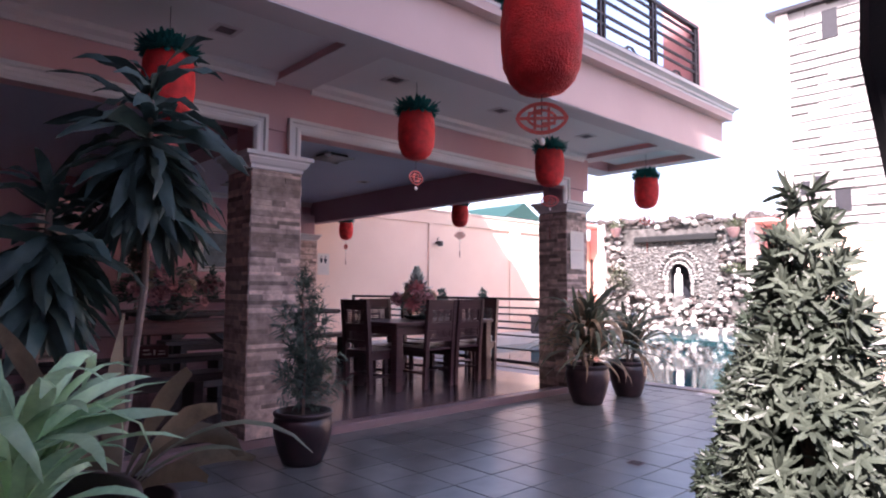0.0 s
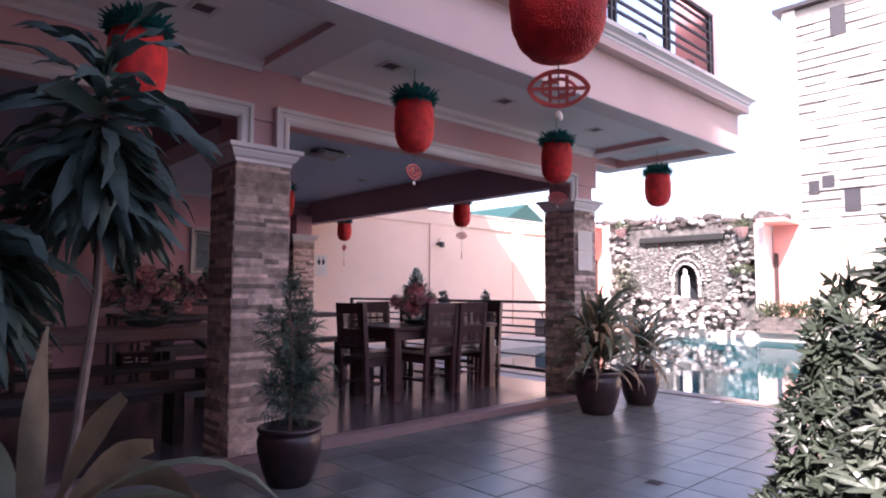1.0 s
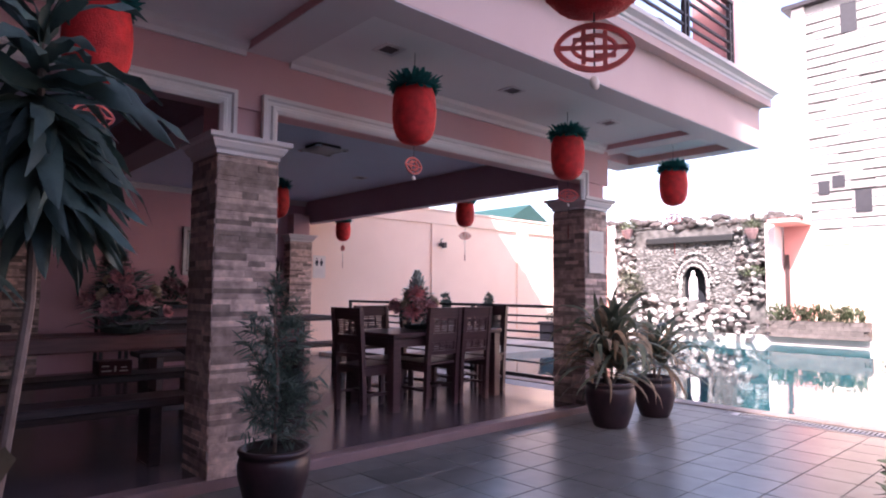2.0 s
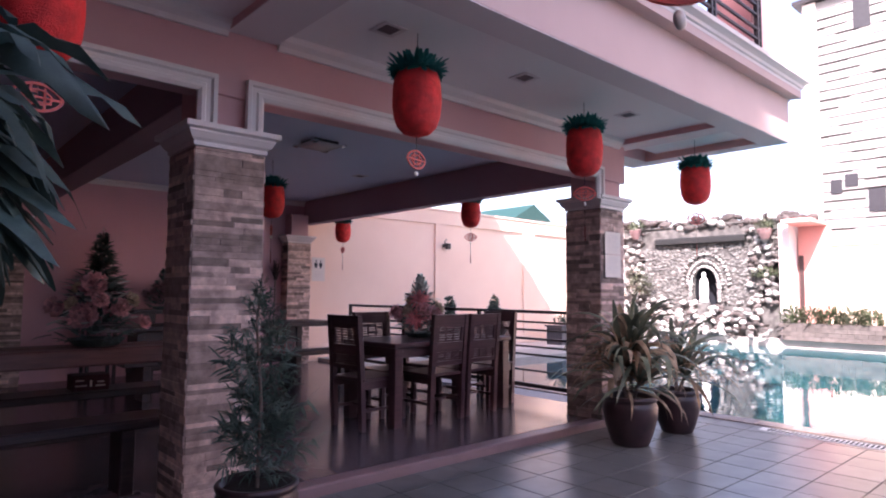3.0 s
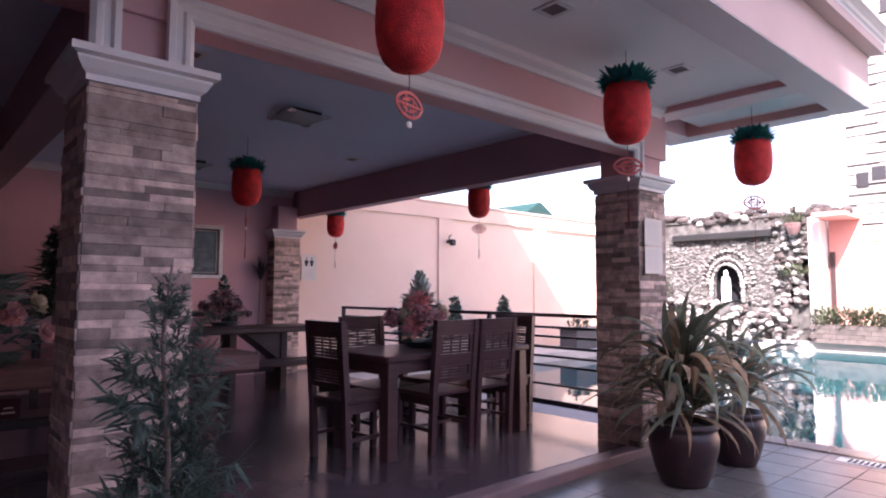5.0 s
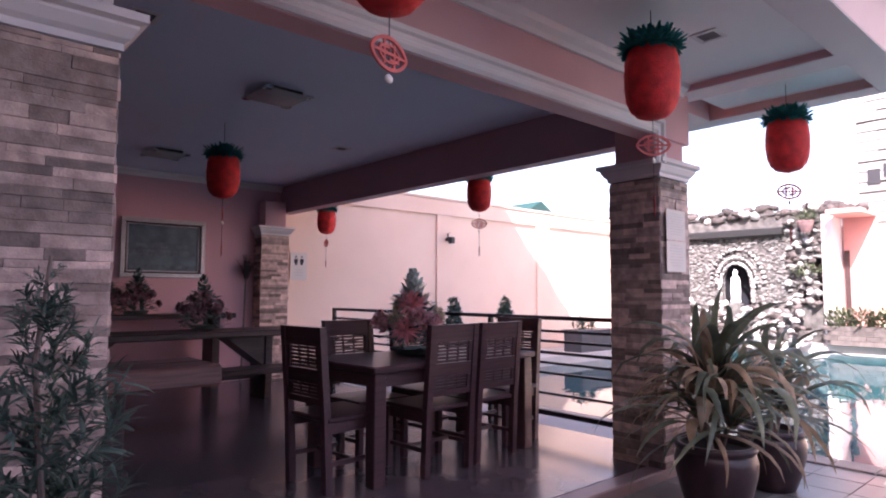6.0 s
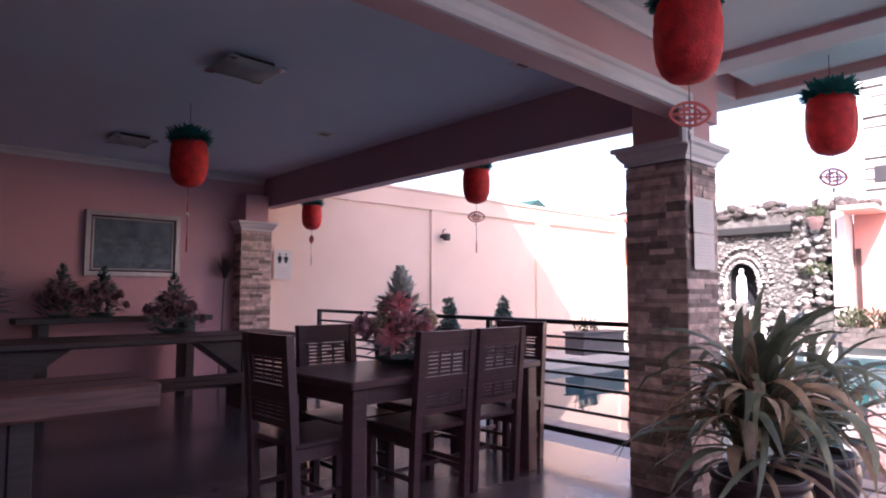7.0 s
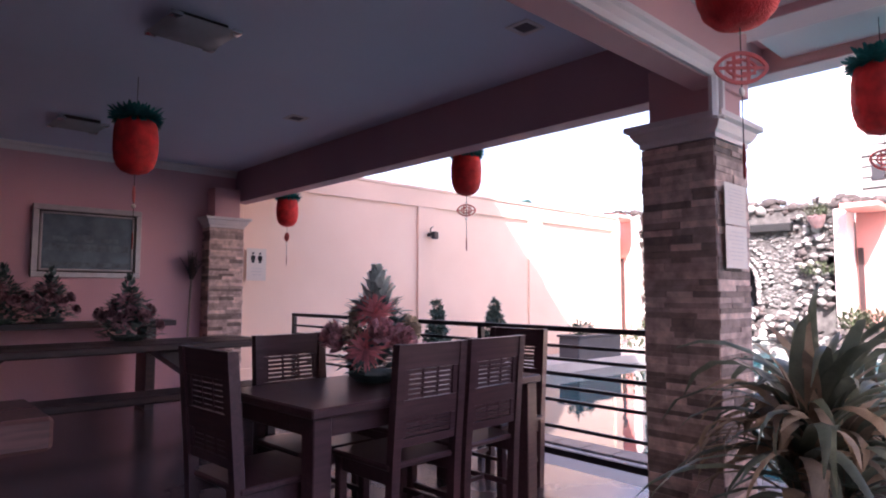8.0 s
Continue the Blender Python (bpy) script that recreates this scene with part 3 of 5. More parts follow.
# ---- upper storey, which shades the garden wall ----
upper = thing("upper_storey", (0, 0, 0), label="pink upper storey set back behind the balcony", category="building", kind="structure")
part("wall", box(-9, 6.3, 4.6, 10.35, 3.403, 6.7), M_PINK, upper)
part("roof", box(-9.4, 7.2, 2.5, 10.7, 6.72, 6.92), M_WHITE, upper)
part("corner_column", box(6.85, 7.30, 2.80, 3.15, 3.403, 6.715, 0.01), M_PINK, upper)
west = thing("neighbour_building", (0, 0, 0), label="tall plain building behind the yard that shades the patio", category="building", kind="structure")
part("lower_floors", box(-9.6, -9.3, -9.3, 14, -1.4, 10.7), M_CREAM, west)
part("terrace_floor", box(-9.6, -9.3, -4.2, 14, 10.703, 12.9), M_CREAM, west)
part("upper_floors", box(-9.6, -9.3, -9.3, 14, 12.903, 16.6), M_CREAM, west)
part("top_floor", box(-9.6, -9.3, -4.6, 14, 16.603, 20.5), M_CREAM, west)


# ---- paper pineapple lanterns ----
def paper_ring(rx, rz, w):
    """A flat lens-shaped ring of thick paper, standing in the xz plane."""
    bm = bmesh.new()
    n, rs = 28, []
    for k in range(n):
        a = 2 * math.pi * k / n
        c, s = math.cos(a), math.sin(a) * abs(math.sin(a)) ** 0.3
        rs.append([bm.verts.new(((rx + o) * c, yy, (rz + o) * s)) for o, yy in ((0, -0.004), (0, 0.004), (-w, 0.004), (-w, -0.004))])
    for k in range(n):
        a, b = rs[k], rs[(k + 1) % n]
        for q in range(4):
            bm.faces.new((a[q], a[(q + 1) % 4], b[(q + 1) % 4], b[q]))
    return bm


def lantern(x, y, z, top, swing=0.0, turn=0.0, size=1.0, tassel=True, label="red honeycomb paper pineapple lantern hung under the porch", drop=0.145):
    """z: the lower end of the red body; top: where its cord is tied."""
    ob = thing("pineapple_lantern", (x, y, z), turn, label, "lantern", "lanterns")
    prof = [(0.035, 0.0), (0.085, 0.018), (0.12, 0.055), (0.14, 0.11), (0.148, 0.18), (0.148, 0.26), (0.142, 0.33), (0.125, 0.385), (0.09, 0.41), (0.04, 0.418)]
    fine = []
    for (r0, z0), (r1, z1) in zip(prof, prof[1:]):
        for k in range(4):
            f = k / 4
            fine.append((r0 + (r1 - r0) * f, z0 + (z1 - z0) * f))
    fine.append(prof[-1])
    bm = bmesh.new()
    segs, rings, fuzz = 72, [], random.Random(8)
    for i, (r, zz) in enumerate(fine):
        ring = []
        for k in range(segs):
            cell = 0.0012 * (1 if (k + i // 3) % 2 else -1) * (1 if r > 0.06 else 0.3) + 0.0035 * (fuzz.random() - 0.5)
            a = 2 * math.pi * k / segs
            rr = (r + cell) * size
            ring.append(bm.verts.new((rr * math.cos(a), rr * math.sin(a), zz * size)))
        rings.append(ring)
    for a, b in zip(rings, rings[1:]):
        for k in range(segs):
            bm.faces.new((a[k], a[(k + 1) % segs], b[(k + 1) % segs], b[k]))
    bm.faces.new(rings[0][::-1])
    bm.faces.new(rings[-1])
    part("body", bm, M_RED, ob, "", True)
    bm = bmesh.new()
    rng = random.Random(5)
    for ring, n, el, ln in ((0, 40, -28, 0.055), (0, 36, 8, 0.065), (1, 34, 34, 0.085), (2, 30, 54, 0.115), (3, 24, 68, 0.125), (4, 14, 80, 0.125)):
        for k in range(n):
            a = 360 * k / n + rng.uniform(-6, 6)
            r = (0.122, 0.112, 0.095, 0.065, 0.025)[ring] * size
            blade(bm, (r * math.cos(radians(a)), r * math.sin(radians(a)), 0.395 * size), a, el + rng.uniform(-8, 8), ln * rng.uniform(0.8, 1.15) * size, 0.042 * size, 45, 3, 0.3, 0.3)
    part("leaf_crown", bm, M_TEAL, ob, "dark green paper leaf crown")
    part("cord", tube([(0, 0, 0.41 * size), (0, 0, max(top - z, 0.43 * size))], 0.0025, 5), M_CORD, ob)
    bm = tube([(0, 0, 0.0), (0, 0, (-0.50 if tassel else -drop - 0.06) * size)], 0.002, 5)
    part("lower_cord", bm, M_CORD, ob)
    # flat paper medallion with cut-out strokes
    turned = Matrix.Translation((0, 0, -drop * size)) @ Matrix.Rotation(radians(swing), 4, "Z")
    medal = part("medallion", paper_ring(0.095 * size, 0.060 * size, 0.013 * size), M_MEDAL, ob, "pierced oval paper medallion", False, turned)
    part("inner_ring", paper_ring(0.056 * size, 0.034 * size, 0.008 * size), M_MEDAL, medal)
    for x0, x1, z0, z1 in ((-0.083, 0.083, -0.005, 0.005), (-0.03, -0.02, -0.040, 0.046), (0.02, 0.03, -0.046, 0.040), (-0.05, 0.0, 0.015, 0.024), (0.0, 0.05, -0.024, -0.015)):
        part("paper_stroke", box(x0 * size, x1 * size, -0.0035, 0.0035, z0 * size, z1 * size), M_MEDAL, medal)
    bm = bmesh.new()
    bmesh.ops.create_icosphere(bm, subdivisions=2, radius=0.017 * size, matrix=Matrix.Translation((0, 0, (-drop - 0.085) * size)) @ Matrix.Diagonal((1, 0.5, 1, 1)))
    part("bead", bm, M_BEAD, ob, smooth=True)
    if tassel:
        part("tassel", lathe([(0.002, -0.54 * size), (0.005, -0.53 * size), (0.0055, -0.45 * size), (0.004, -0.42 * size), (0.002, -0.41 * size)], 8), M_TASSEL, ob)
    return ob


lantern(3.11, 3.32, 2.245, CEIL, 14, tassel=False)
lantern(5.00, 3.44, 2.265, CEIL, -45)
lantern(6.88, 3.41, 2.215, CEIL + 0.1, -40)
lantern(1.17, 3.30, 2.20, CEIL, 10)
lantern(1.70, 0.93, 1.91, 3.10, -48, tassel=False, drop=0.085, label="large red paper pineapple lantern hung over the patio")
lantern(4.14, 7.30, 2.175, CEIL, 70, label="red paper pineapple lantern under the hall ceiling")
lantern(6.50, 6.31, 2.165, CEIL + 0.1, -42, 0, 0.88, True, "small red paper pineapple lantern hung beside the pool-side beam")
lantern(6.50, 9.42, 2.14, CEIL + 0.1, 80, 0, 0.88, True, "small red paper pineapple lantern hung beside the pool-side beam")
wire = thing("overhead_wire", (1.70, 0.93, 3.1), label="thin dark wire strung over the patio", category="wire")
part("strand", tube([(-4.39, -0.9, 0.6), (0, 0, 0), (0.2, 1.755, -0.08)], 0.004, 5), M_CORD, wire)


# ---- dining set ----
def dining_chair():
    ob = thing("dining_chair", (0, 0, 0), 0, "dark-stained wooden dining chair with a latticed back", "chair", "dining chairs")
    w, d, h = 0.46, 0.44, 1.02
    for sx in (-1, 1):
        bm = bmesh.new()
        pts = [(0.02, 0.0), (0.0, 0.46), (-0.045, h)]
        prev = None
        for yy, zz in pts:
            q = [bm.verts.new((sx * (w / 2 - 0.024) + a * 0.024, yy + b * 0.024, zz)) for a, b in ((-1, -1), (1, -1), (1, 1), (-1, 1))]
            if prev:
                for k in range(4):
                    bm.faces.new((prev[k], prev[(k + 1) % 4], q[(k + 1) % 4], q[k]))
            else:
                bm.faces.new(q[::-1])
            prev = q
        bm.faces.new(prev)
        part("back_post", bm, M_WOOD, ob)
        part("front_leg", box(sx * (w / 2 - 0.025) - 0.023, sx * (w / 2 - 0.025) + 0.023, d - 0.05, d - 0.002, 0, 0.43, 0.004), M_WOOD, ob)
        part("side_stretcher", box(sx * (w / 2 - 0.025) - 0.011, sx * (w / 2 - 0.025) + 0.011, 0.035, d - 0.05, 0.16, 0.19, 0.003), M_WOOD, ob)
        part("side_apron", box(sx * (w / 2 - 0.025) - 0.012, sx * (w / 2 - 0.025) + 0.012, 0.025, d - 0.05, 0.36, 0.43, 0.003), M_WOOD, ob)
    part("front_apron", box(-w / 2 + 0.05, w / 2 - 0.05, d - 0.04, d - 0.015, 0.36, 0.43, 0.003), M_WOOD, ob)
    part("front_stretcher", box(-w / 2 + 0.04, w / 2 - 0.04, d / 2 - 0.01, d / 2 + 0.012, 0.165, 0.188, 0.003), M_WOOD, ob)
    part("seat", box(-w / 2 - 0.008, w / 2 + 0.008, 0.0, d + 0.015, 0.432, 0.462, 0.008), M_WOOD, ob)

    def lean(z):
        return -0.045 * (z - 0.46) / (h - 0.46)

    def rail(name, z0, z1, t=0.014, x0=-w / 2 + 0.049, x1=w / 2 - 0.049):
        bm = bmesh.new()
        q = [bm.verts.new((x, lean(z) + yy, z)) for z in (z0, z1) for x, yy in ((x0, -t), (x1, -t), (x1, t), (x0, t))]
        for f in ((0, 1, 2, 3), (4, 5, 6, 7), (0, 1, 5, 4), (1, 2, 6, 5), (2, 3, 7, 6), (3, 0, 4, 7)):
            bm.faces.new([q[k] for k in f])
        part(name, bm, M_WOOD, ob)

    rail("top_rail", 0.90, 1.018, 0.018)
    rail("middle_rail", 0.665, 0.755, 0.014)
    rail("lower_rail", 0.535, 0.575, 0.014)
    for z0, z1 in ((0.757, 0.898), (0.577, 0.663)):
        n = 6 if z1 - z0 > 0.1 else 4
        for k in range(n):
            zc = z0 + (k + 0.5) * (z1 - z0) / n
            rail("back_slat", zc - 0.0088, zc + 0.0088, 0.006, -0.148, 0.148)
        for x in (-0.05, 0.05):
            rail("slat_binder", z0, z1, 0.0085, x - 0.004, x + 0.004)
        for s in (-1, 1):
            rail("side_stile", z0, z1, 0.013, min(s * 0.149, s * 0.181), max(s * 0.149, s * 0.181))
    return ob


SET = pose(5.0, 5.37, FLOOR, 0, 0, 3)
seats = ((4.83, 4.92, 2), (5.34, 4.96, 3), (3.92, 5.27, -86), (6.08, 5.42, 94), (4.62, 5.85, 182), (5.28, 5.88, 184))
first = dining_chair()
first.matrix_basis = pose(*seats[0][:2], FLOOR, 0, 0, seats[0][2])
for sx, sy, st in seats[1:]:
    copy_thing(first, pose(sx, sy, FLOOR, 0, 0, st))

table = thing("dining_table", (0, 0, 0), 0, "long dark wooden dining table with square legs", "table")
table.matrix_basis = SET
TL, TW, TH = 1.66, 0.82, 0.765
part("tabletop", box(-TL / 2, TL / 2, -TW / 2, TW / 2, TH - 0.045, TH, 0.008), M_WOOD, table)
for sy in (-1, 1):
    part("long_apron", box(-TL / 2 + 0.14, TL / 2 - 0.14, sy * (TW / 2 - 0.07) - 0.014, sy * (TW / 2 - 0.07) + 0.014, TH - 0.14, TH - 0.046, 0.003), M_WOOD, table)
for sx in (-1, 1):
    part("short_apron", box(sx * (TL / 2 - 0.07) - 0.014, sx * (TL / 2 - 0.07) + 0.014, -TW / 2 + 0.12, TW / 2 - 0.12, TH - 0.14, TH - 0.046, 0.003), M_WOOD, table)
    for sy in (-1, 1):
        part("leg", box(sx * (TL / 2 - 0.07) - 0.048, sx * (TL / 2 - 0.07) + 0.048, sy * (TW / 2 - 0.07) - 0.048, sy * (TW / 2 - 0.07) + 0.048, 0, TH - 0.046, 0.005), M_WOOD, table)


# ---- flower arrangements ----
def bloom(name, at, radius, material, parent, rng, spiky=False):
    bm = bmesh.new()
    rings = ((28, 5, 1.0), (22, 35, 0.85), (14, 65, 0.6)) if spiky else ((9, 0, 1.0), (8, 30, 0.9), (6, 55, 0.75), (5, 75, 0.55))
    for n, el, s in rings:
        for k in range(n):
            blade(bm, (0, 0, 0), 360 * k / n + rng.uniform(-10, 10), el + rng.uniform(-8, 8), radius * s, radius * (0.15 if spiky else 0.80) * (1 if spiky else s ** 0.5), 20 if spiky else -62, 3 if spiky else 4, 0.1 if spiky else 0.4, 0.1 if spiky else 0.5)
    ob = part(name, bm, material, parent)
    ob.matrix_basis = tilt(at, rng.uniform(20, 80), 0, rng.uniform(0, 360))
    return ob


def bouquet(x, y, z, s=1.0, seed=1, label="tall arrangement of pink silk flowers with green leaves", tree=True, face=215, dull=False):
    """A low tray with leaves, blooms and a cone of green leaves on top."""
    rng = random.Random(seed)
    ob = thing("flower_arrangement", (x, y, z), 0, label, "flowers", "flower arrangements")
    part("bowl", lathe([(0.09 * s, 0), (0.13 * s, 0.01), (0.17 * s, 0.05 * s), (0.165 * s, 0.055 * s), (0.05 * s, 0.05 * s)], 20), M_FLEAF, ob)
    bm = bmesh.new()
    for k in range(250 if dull else 190):
        a = rng.uniform(0, 360)
        zz = rng.uniform(0.03, 0.45) * s
        r = (0.29 * s) * (1 - zz / (0.66 * s)) * rng.uniform(0.3, 1)
        blade(bm, (r * math.cos(radians(a)), r * math.sin(radians(a)), zz), a, rng.uniform(-15, 45), rng.uniform(0.07, 0.17 if dull else 0.13) * s, 0.045 * s, 40, 3, 0.2, 0.1)
    part("foliage", bm, M_FLEAF, ob)
    bm = bmesh.new()
    for k in range(46):
        a = rng.uniform(0, 360)
        zz = rng.uniform(0.12, 0.46) * s
        r = 0.27 * s * (1 - zz / (0.78 * s)) * rng.uniform(0.7, 1.05)
        blade(bm, (r * math.cos(radians(a)), r * math.sin(radians(a)), zz), a + rng.uniform(-30, 30), rng.uniform(-25, 35), rng.uniform(0.07, 0.10) * s, 0.062 * s, 30, 4, 0.2, 0.35)
    part("silver_foliage", bm, M_FLEAF if dull else M_SILK, ob)
    if tree:
        bm = bmesh.new()
        for k in range(22 if dull else 64):
            f = k / (21 if dull else 63)
            a = k * 137.5
            r = 0.085 * s * (1 - f) ** 0.7
            blade(bm, (r * math.cos(radians(a)), r * math.sin(radians(a)), (0.40 + 0.22 * f) * s), a, 35 + 45 * f + rng.uniform(-12, 12), rng.uniform(0.055, 0.08) * s, 0.052 * s, 25, 4, 0.25, 0.6)
        part("top_cone", bm, M_FLEAF if dull else M_SILK, ob)
        bm = bmesh.new()
        for k in range(40):
            a = rng.uniform(0, 360)
            blade(bm, (0.02 * s * math.cos(a), 0.02 * s * math.sin(a), rng.uniform(0.38, 0.54) * s), a, rng.uniform(10, 50), rng.uniform(0.06, 0.09) * s, 0.045 * s, 30, 3, 0.2, 0.3)
        part("top_sprig", bm, M_FLEAF, ob)
    spots = ((face, 0.15, 0.20, 0.105, M_PETAL3, True), (face + 10, 0.10, 0.40, 0.10, M_PETAL3, True), (face + 55, 0.17, 0.25, 0.075, M_PETAL, False), (face - 50, 0.17, 0.24, 0.07, M_PETAL, False), (face - 75, 0.20, 0.27, 0.07, M_PETAL, False), (face + 25, 0.17, 0.30, 0.06, M_PETAL, False), (face - 25, 0.15, 0.28, 0.055, M_PETAL2, False), (face + 80, 0.24, 0.16, 0.06, M_PETAL, False), (face - 40, 0.10, 0.38, 0.05, M_PETAL2, False), (face + 180, 0.15, 0.25, 0.08, M_PETAL, False), (face + 140, 0.17, 0.30, 0.07, M_PETAL2, False))
    for a, r, zz, rad, material, spiky in spots:
        material = M_MAUVE if dull else material
        r *= 1.3
        spiky = spiky and tree
        if not tree and material is M_PETAL3:
            material = M_PETAL
        b = bloom("bloom", (0, 0, 0), (1.3 if tree and not dull else 1.12 if tree else 0.92) * rad * s, material, ob, rng, spiky)
        d = Vector((math.cos(radians(a)), math.sin(radians(a)), 0.45)).normalized()
        b.matrix_basis = Matrix.Translation((r * s * math.cos(radians(a)), r * s * math.sin(radians(a)), zz * s)) @ d.to_track_quat("Z", "Y").to_matrix().to_4x4()
    return ob


bouquet(4.91, 5.43, FLOOR + TH, 0.97, 3)


# ---- long rustic tables and benches ----
def rustic_table(x0, x1, y0, y1, top, thick, label, wood_mat):
    cx, cy = (x0 + x1) / 2, (y0 + y1) / 2
    ob = thing("rustic_table", (cx, cy, FLOOR), 0, label, "table", "rustic tables")
    hx, hy = (x1 - x0) / 2, (y1 - y0) / 2
    n = 2
    for k in range(n):
        ya, yb = -hy + 2 * hy * k / n, -hy + 2 * hy * (k + 1) / n
        part("top_plank", box(-hx, hx, ya + 0.002, yb - 0.002, top - thick, top, 0.014), wood_mat, ob)
    for s in (-1, 1):
        px = s * (hx - 0.5)
        part("trestle", box(px - 0.045, px + 0.045, -hy * 0.55, hy * 0.55, 0.0, top - thick - 0.001, 0.006), M_OLDWOOD, ob)
        bm = bmesh.new()
        tri = [(px - s * 0.047, top - thick - 0.36), (px - s * 0.047, top - thick - 0.002), (px - s * 0.52, top - thick - 0.002), (px - s * 0.44, top - thick - 0.06)]
        a, b = [[bm.verts.new((x, y, z)) for x, z in tri] for y in (-hy * 0.5, hy * 0.5)]
        for k in range(4):
            bm.faces.new((a[k], a[(k + 1) % 4], b[(k + 1) % 4], b[k]))
        bm.faces.new(a[::-1])
        bm.faces.new(b)
        part("brace", bm, M_OLDWOOD, ob)
    part("stretcher", box(-hx + 0.40, hx - 0.40, -0.03, 0.03, 0.22, 0.30, 0.005), M_OLDWOOD, ob)
    return ob


def rustic_bench(x0, x1, y0, y1, top, thick=0.06):
    cx, cy = (x0 + x1) / 2, (y0 + y1) / 2
    hx, hy = (x1 - x0) / 2, (y1 - y0) / 2
    ob = thing("rustic_bench", (cx, cy, FLOOR), 0, "long dark rustic plank bench", "bench", "rustic benches")
    part("seat_plank", box(-hx, hx, -hy, hy, top - thick, top, 0.012), M_OLDWOOD, ob)
    for s in (-1, 1):
        part("leg", box(s * (hx - 0.25) - 0.04, s * (hx - 0.25) + 0.04, -hy * 0.8, hy * 0.8, 0, top - thick - 0.001, 0.006), M_OLDWOOD, ob)
    return ob


rustic_table(-0.9, 3.27, 5.03, 5.52, 0.845, 0.115, "long reddish rustic slab table in the dark hall", M_PLANK)
rustic_bench(-0.8, 2.9, 5.85, 6.2, 0.45)
rustic_bench(-0.9, 2.15, 4.52, 4.84, 0.45)
carton = thing("carton", (1.99, 6.02, FLOOR + 0.45), 0, "dark red carton with pale print on the bench", "box")
part("body", box(-0.13, 0.13, -0.10, 0.10, 0.0, 0.12, 0.004), M_CARTON, carton)
for x0, x1, z0, z1 in ((-0.11, -0.05, 0.075, 0.085), (-0.11, -0.03, 0.035, 0.045), (-0.01, 0.005, 0.03, 0.08), (0.04, 0.09, 0.06, 0.07), (0.03, 0.10, 0.03, 0.042)):
    part("print_bar", box(x0, x1, -0.1025, -0.1012, z0, z1), M_BEAD, carton)
rustic_table(2.6, 5.75, 8.4, 9.15, 0.80, 0.07, "long dark plank table before the rear wall", M_OLDWOOD)
rustic_bench(2.7, 5.75, 7.75, 8.1, 0.45)
rustic_table(-1.1, 1.5, 7.9, 8.7, 0.80, 0.07, "long dark plank table in the dim hall", M_OLDWOOD)
console = thing("wall_console", (4.4, 9.85, FLOOR), 0, "dark wooden console shelf against the rear wall", "shelf")
part("shelf_top", box(-1.1, 0.9, -0.2, 0.2, 0.90, 0.96, 0.006), M_OLDWOOD, console)
for s in (-0.85, 0.65):
    part("leg", box(s - 0.05, s + 0.05, -0.17, 0.17, 0, 0.898, 0.005), M_OLDWOOD, console)
bouquet(1.86, 5.25, FLOOR + 0.845, 1.05, 11, "bowl of pink and coral silk flowers on the slab table", False, 235)
bouquet(3.72, 9.80, FLOOR + 0.96, 0.86, 12, "dark leafy silk flower bowl on the console", True, 235, True)
bouquet(4.12, 9.82, FLOOR + 0.96, 0.84, 13, "dark leafy silk flower bowl on the console", True, 235, True)
bouquet(4.62, 9.0, FLOOR + 0.80, 0.95, 14, "leafy pink flower bowl on the plank table", True, 235, True)

# small decorated tree on the rear table
tree = thing("tabletop_fir_tree", (2.90, 9.72, FLOOR + 0.80), 0, "small dark artificial fir tree with tiny ornaments", "tree")
rustic_stand = thing("plant_stand", (2.90, 9.72, FLOOR), 0, "small dark wooden plant stand", "stand")
part("top", box(-0.2, 0.2, -0.2, 0.2, 0.76, 0.80, 0.004), M_OLDWOOD, rustic_stand)
for sx in (-0.16, 0.16):
    for sy in (-0.16, 0.16):
        part("leg", box(sx - 0.02, sx + 0.02, sy - 0.02, sy + 0.02, 0, 0.76, 0.003), M_OLDWOOD, rustic_stand)
part("trunk", tube([(0, 0, 0), (0, 0, 1.22)], 0.02, 6, None, 0.3), M_TRUNK, tree)
bm = bmesh.new()
rng = random.Random(21)
for k in range(460):
    f = rng.random() ** 0.7
    a = rng.uniform(0, 360)
    zz = 0.12 + 1.08 * f
    r = 0.02
    blade(bm, (r * math.cos(radians(a)), r * math.sin(radians(a)), zz), a, rng.uniform(-10, 25), (0.50 * (1 - f) + 0.06) * rng.uniform(0.6, 1), 0.05, 20, 3, 0.5, 0.1)
part("foliage", bm, M_LEAF, tree)
bm = bmesh.new()
for k in range(5):
    blade(bm, (0, 0, 1.24), 0, 90 + 72 * k, 0.05, 0.022, 0, 2, 0.2, 0.1)
part("star", bm, M_SILVER, tree, "small silver star", False, pose(0, 0, 0, 0, 0, -45))
bm = bmesh.new()
for k in range(14):
    f = rng.random()
    a = rng.uniform(180, 300)
    bmesh.ops.create_icosphere(bm, subdivisions=1, radius=0.016, matrix=Matrix.Translation(((0.36 * (1 - f) + 0.04) * math.cos(radians(a)), (0.36 * (1 - f) + 0.04) * math.sin(radians(a)), 0.15 + 0.95 * f)))
tagged(part("ornament_set", bm, M_BEAD, tree), kind="stuff")

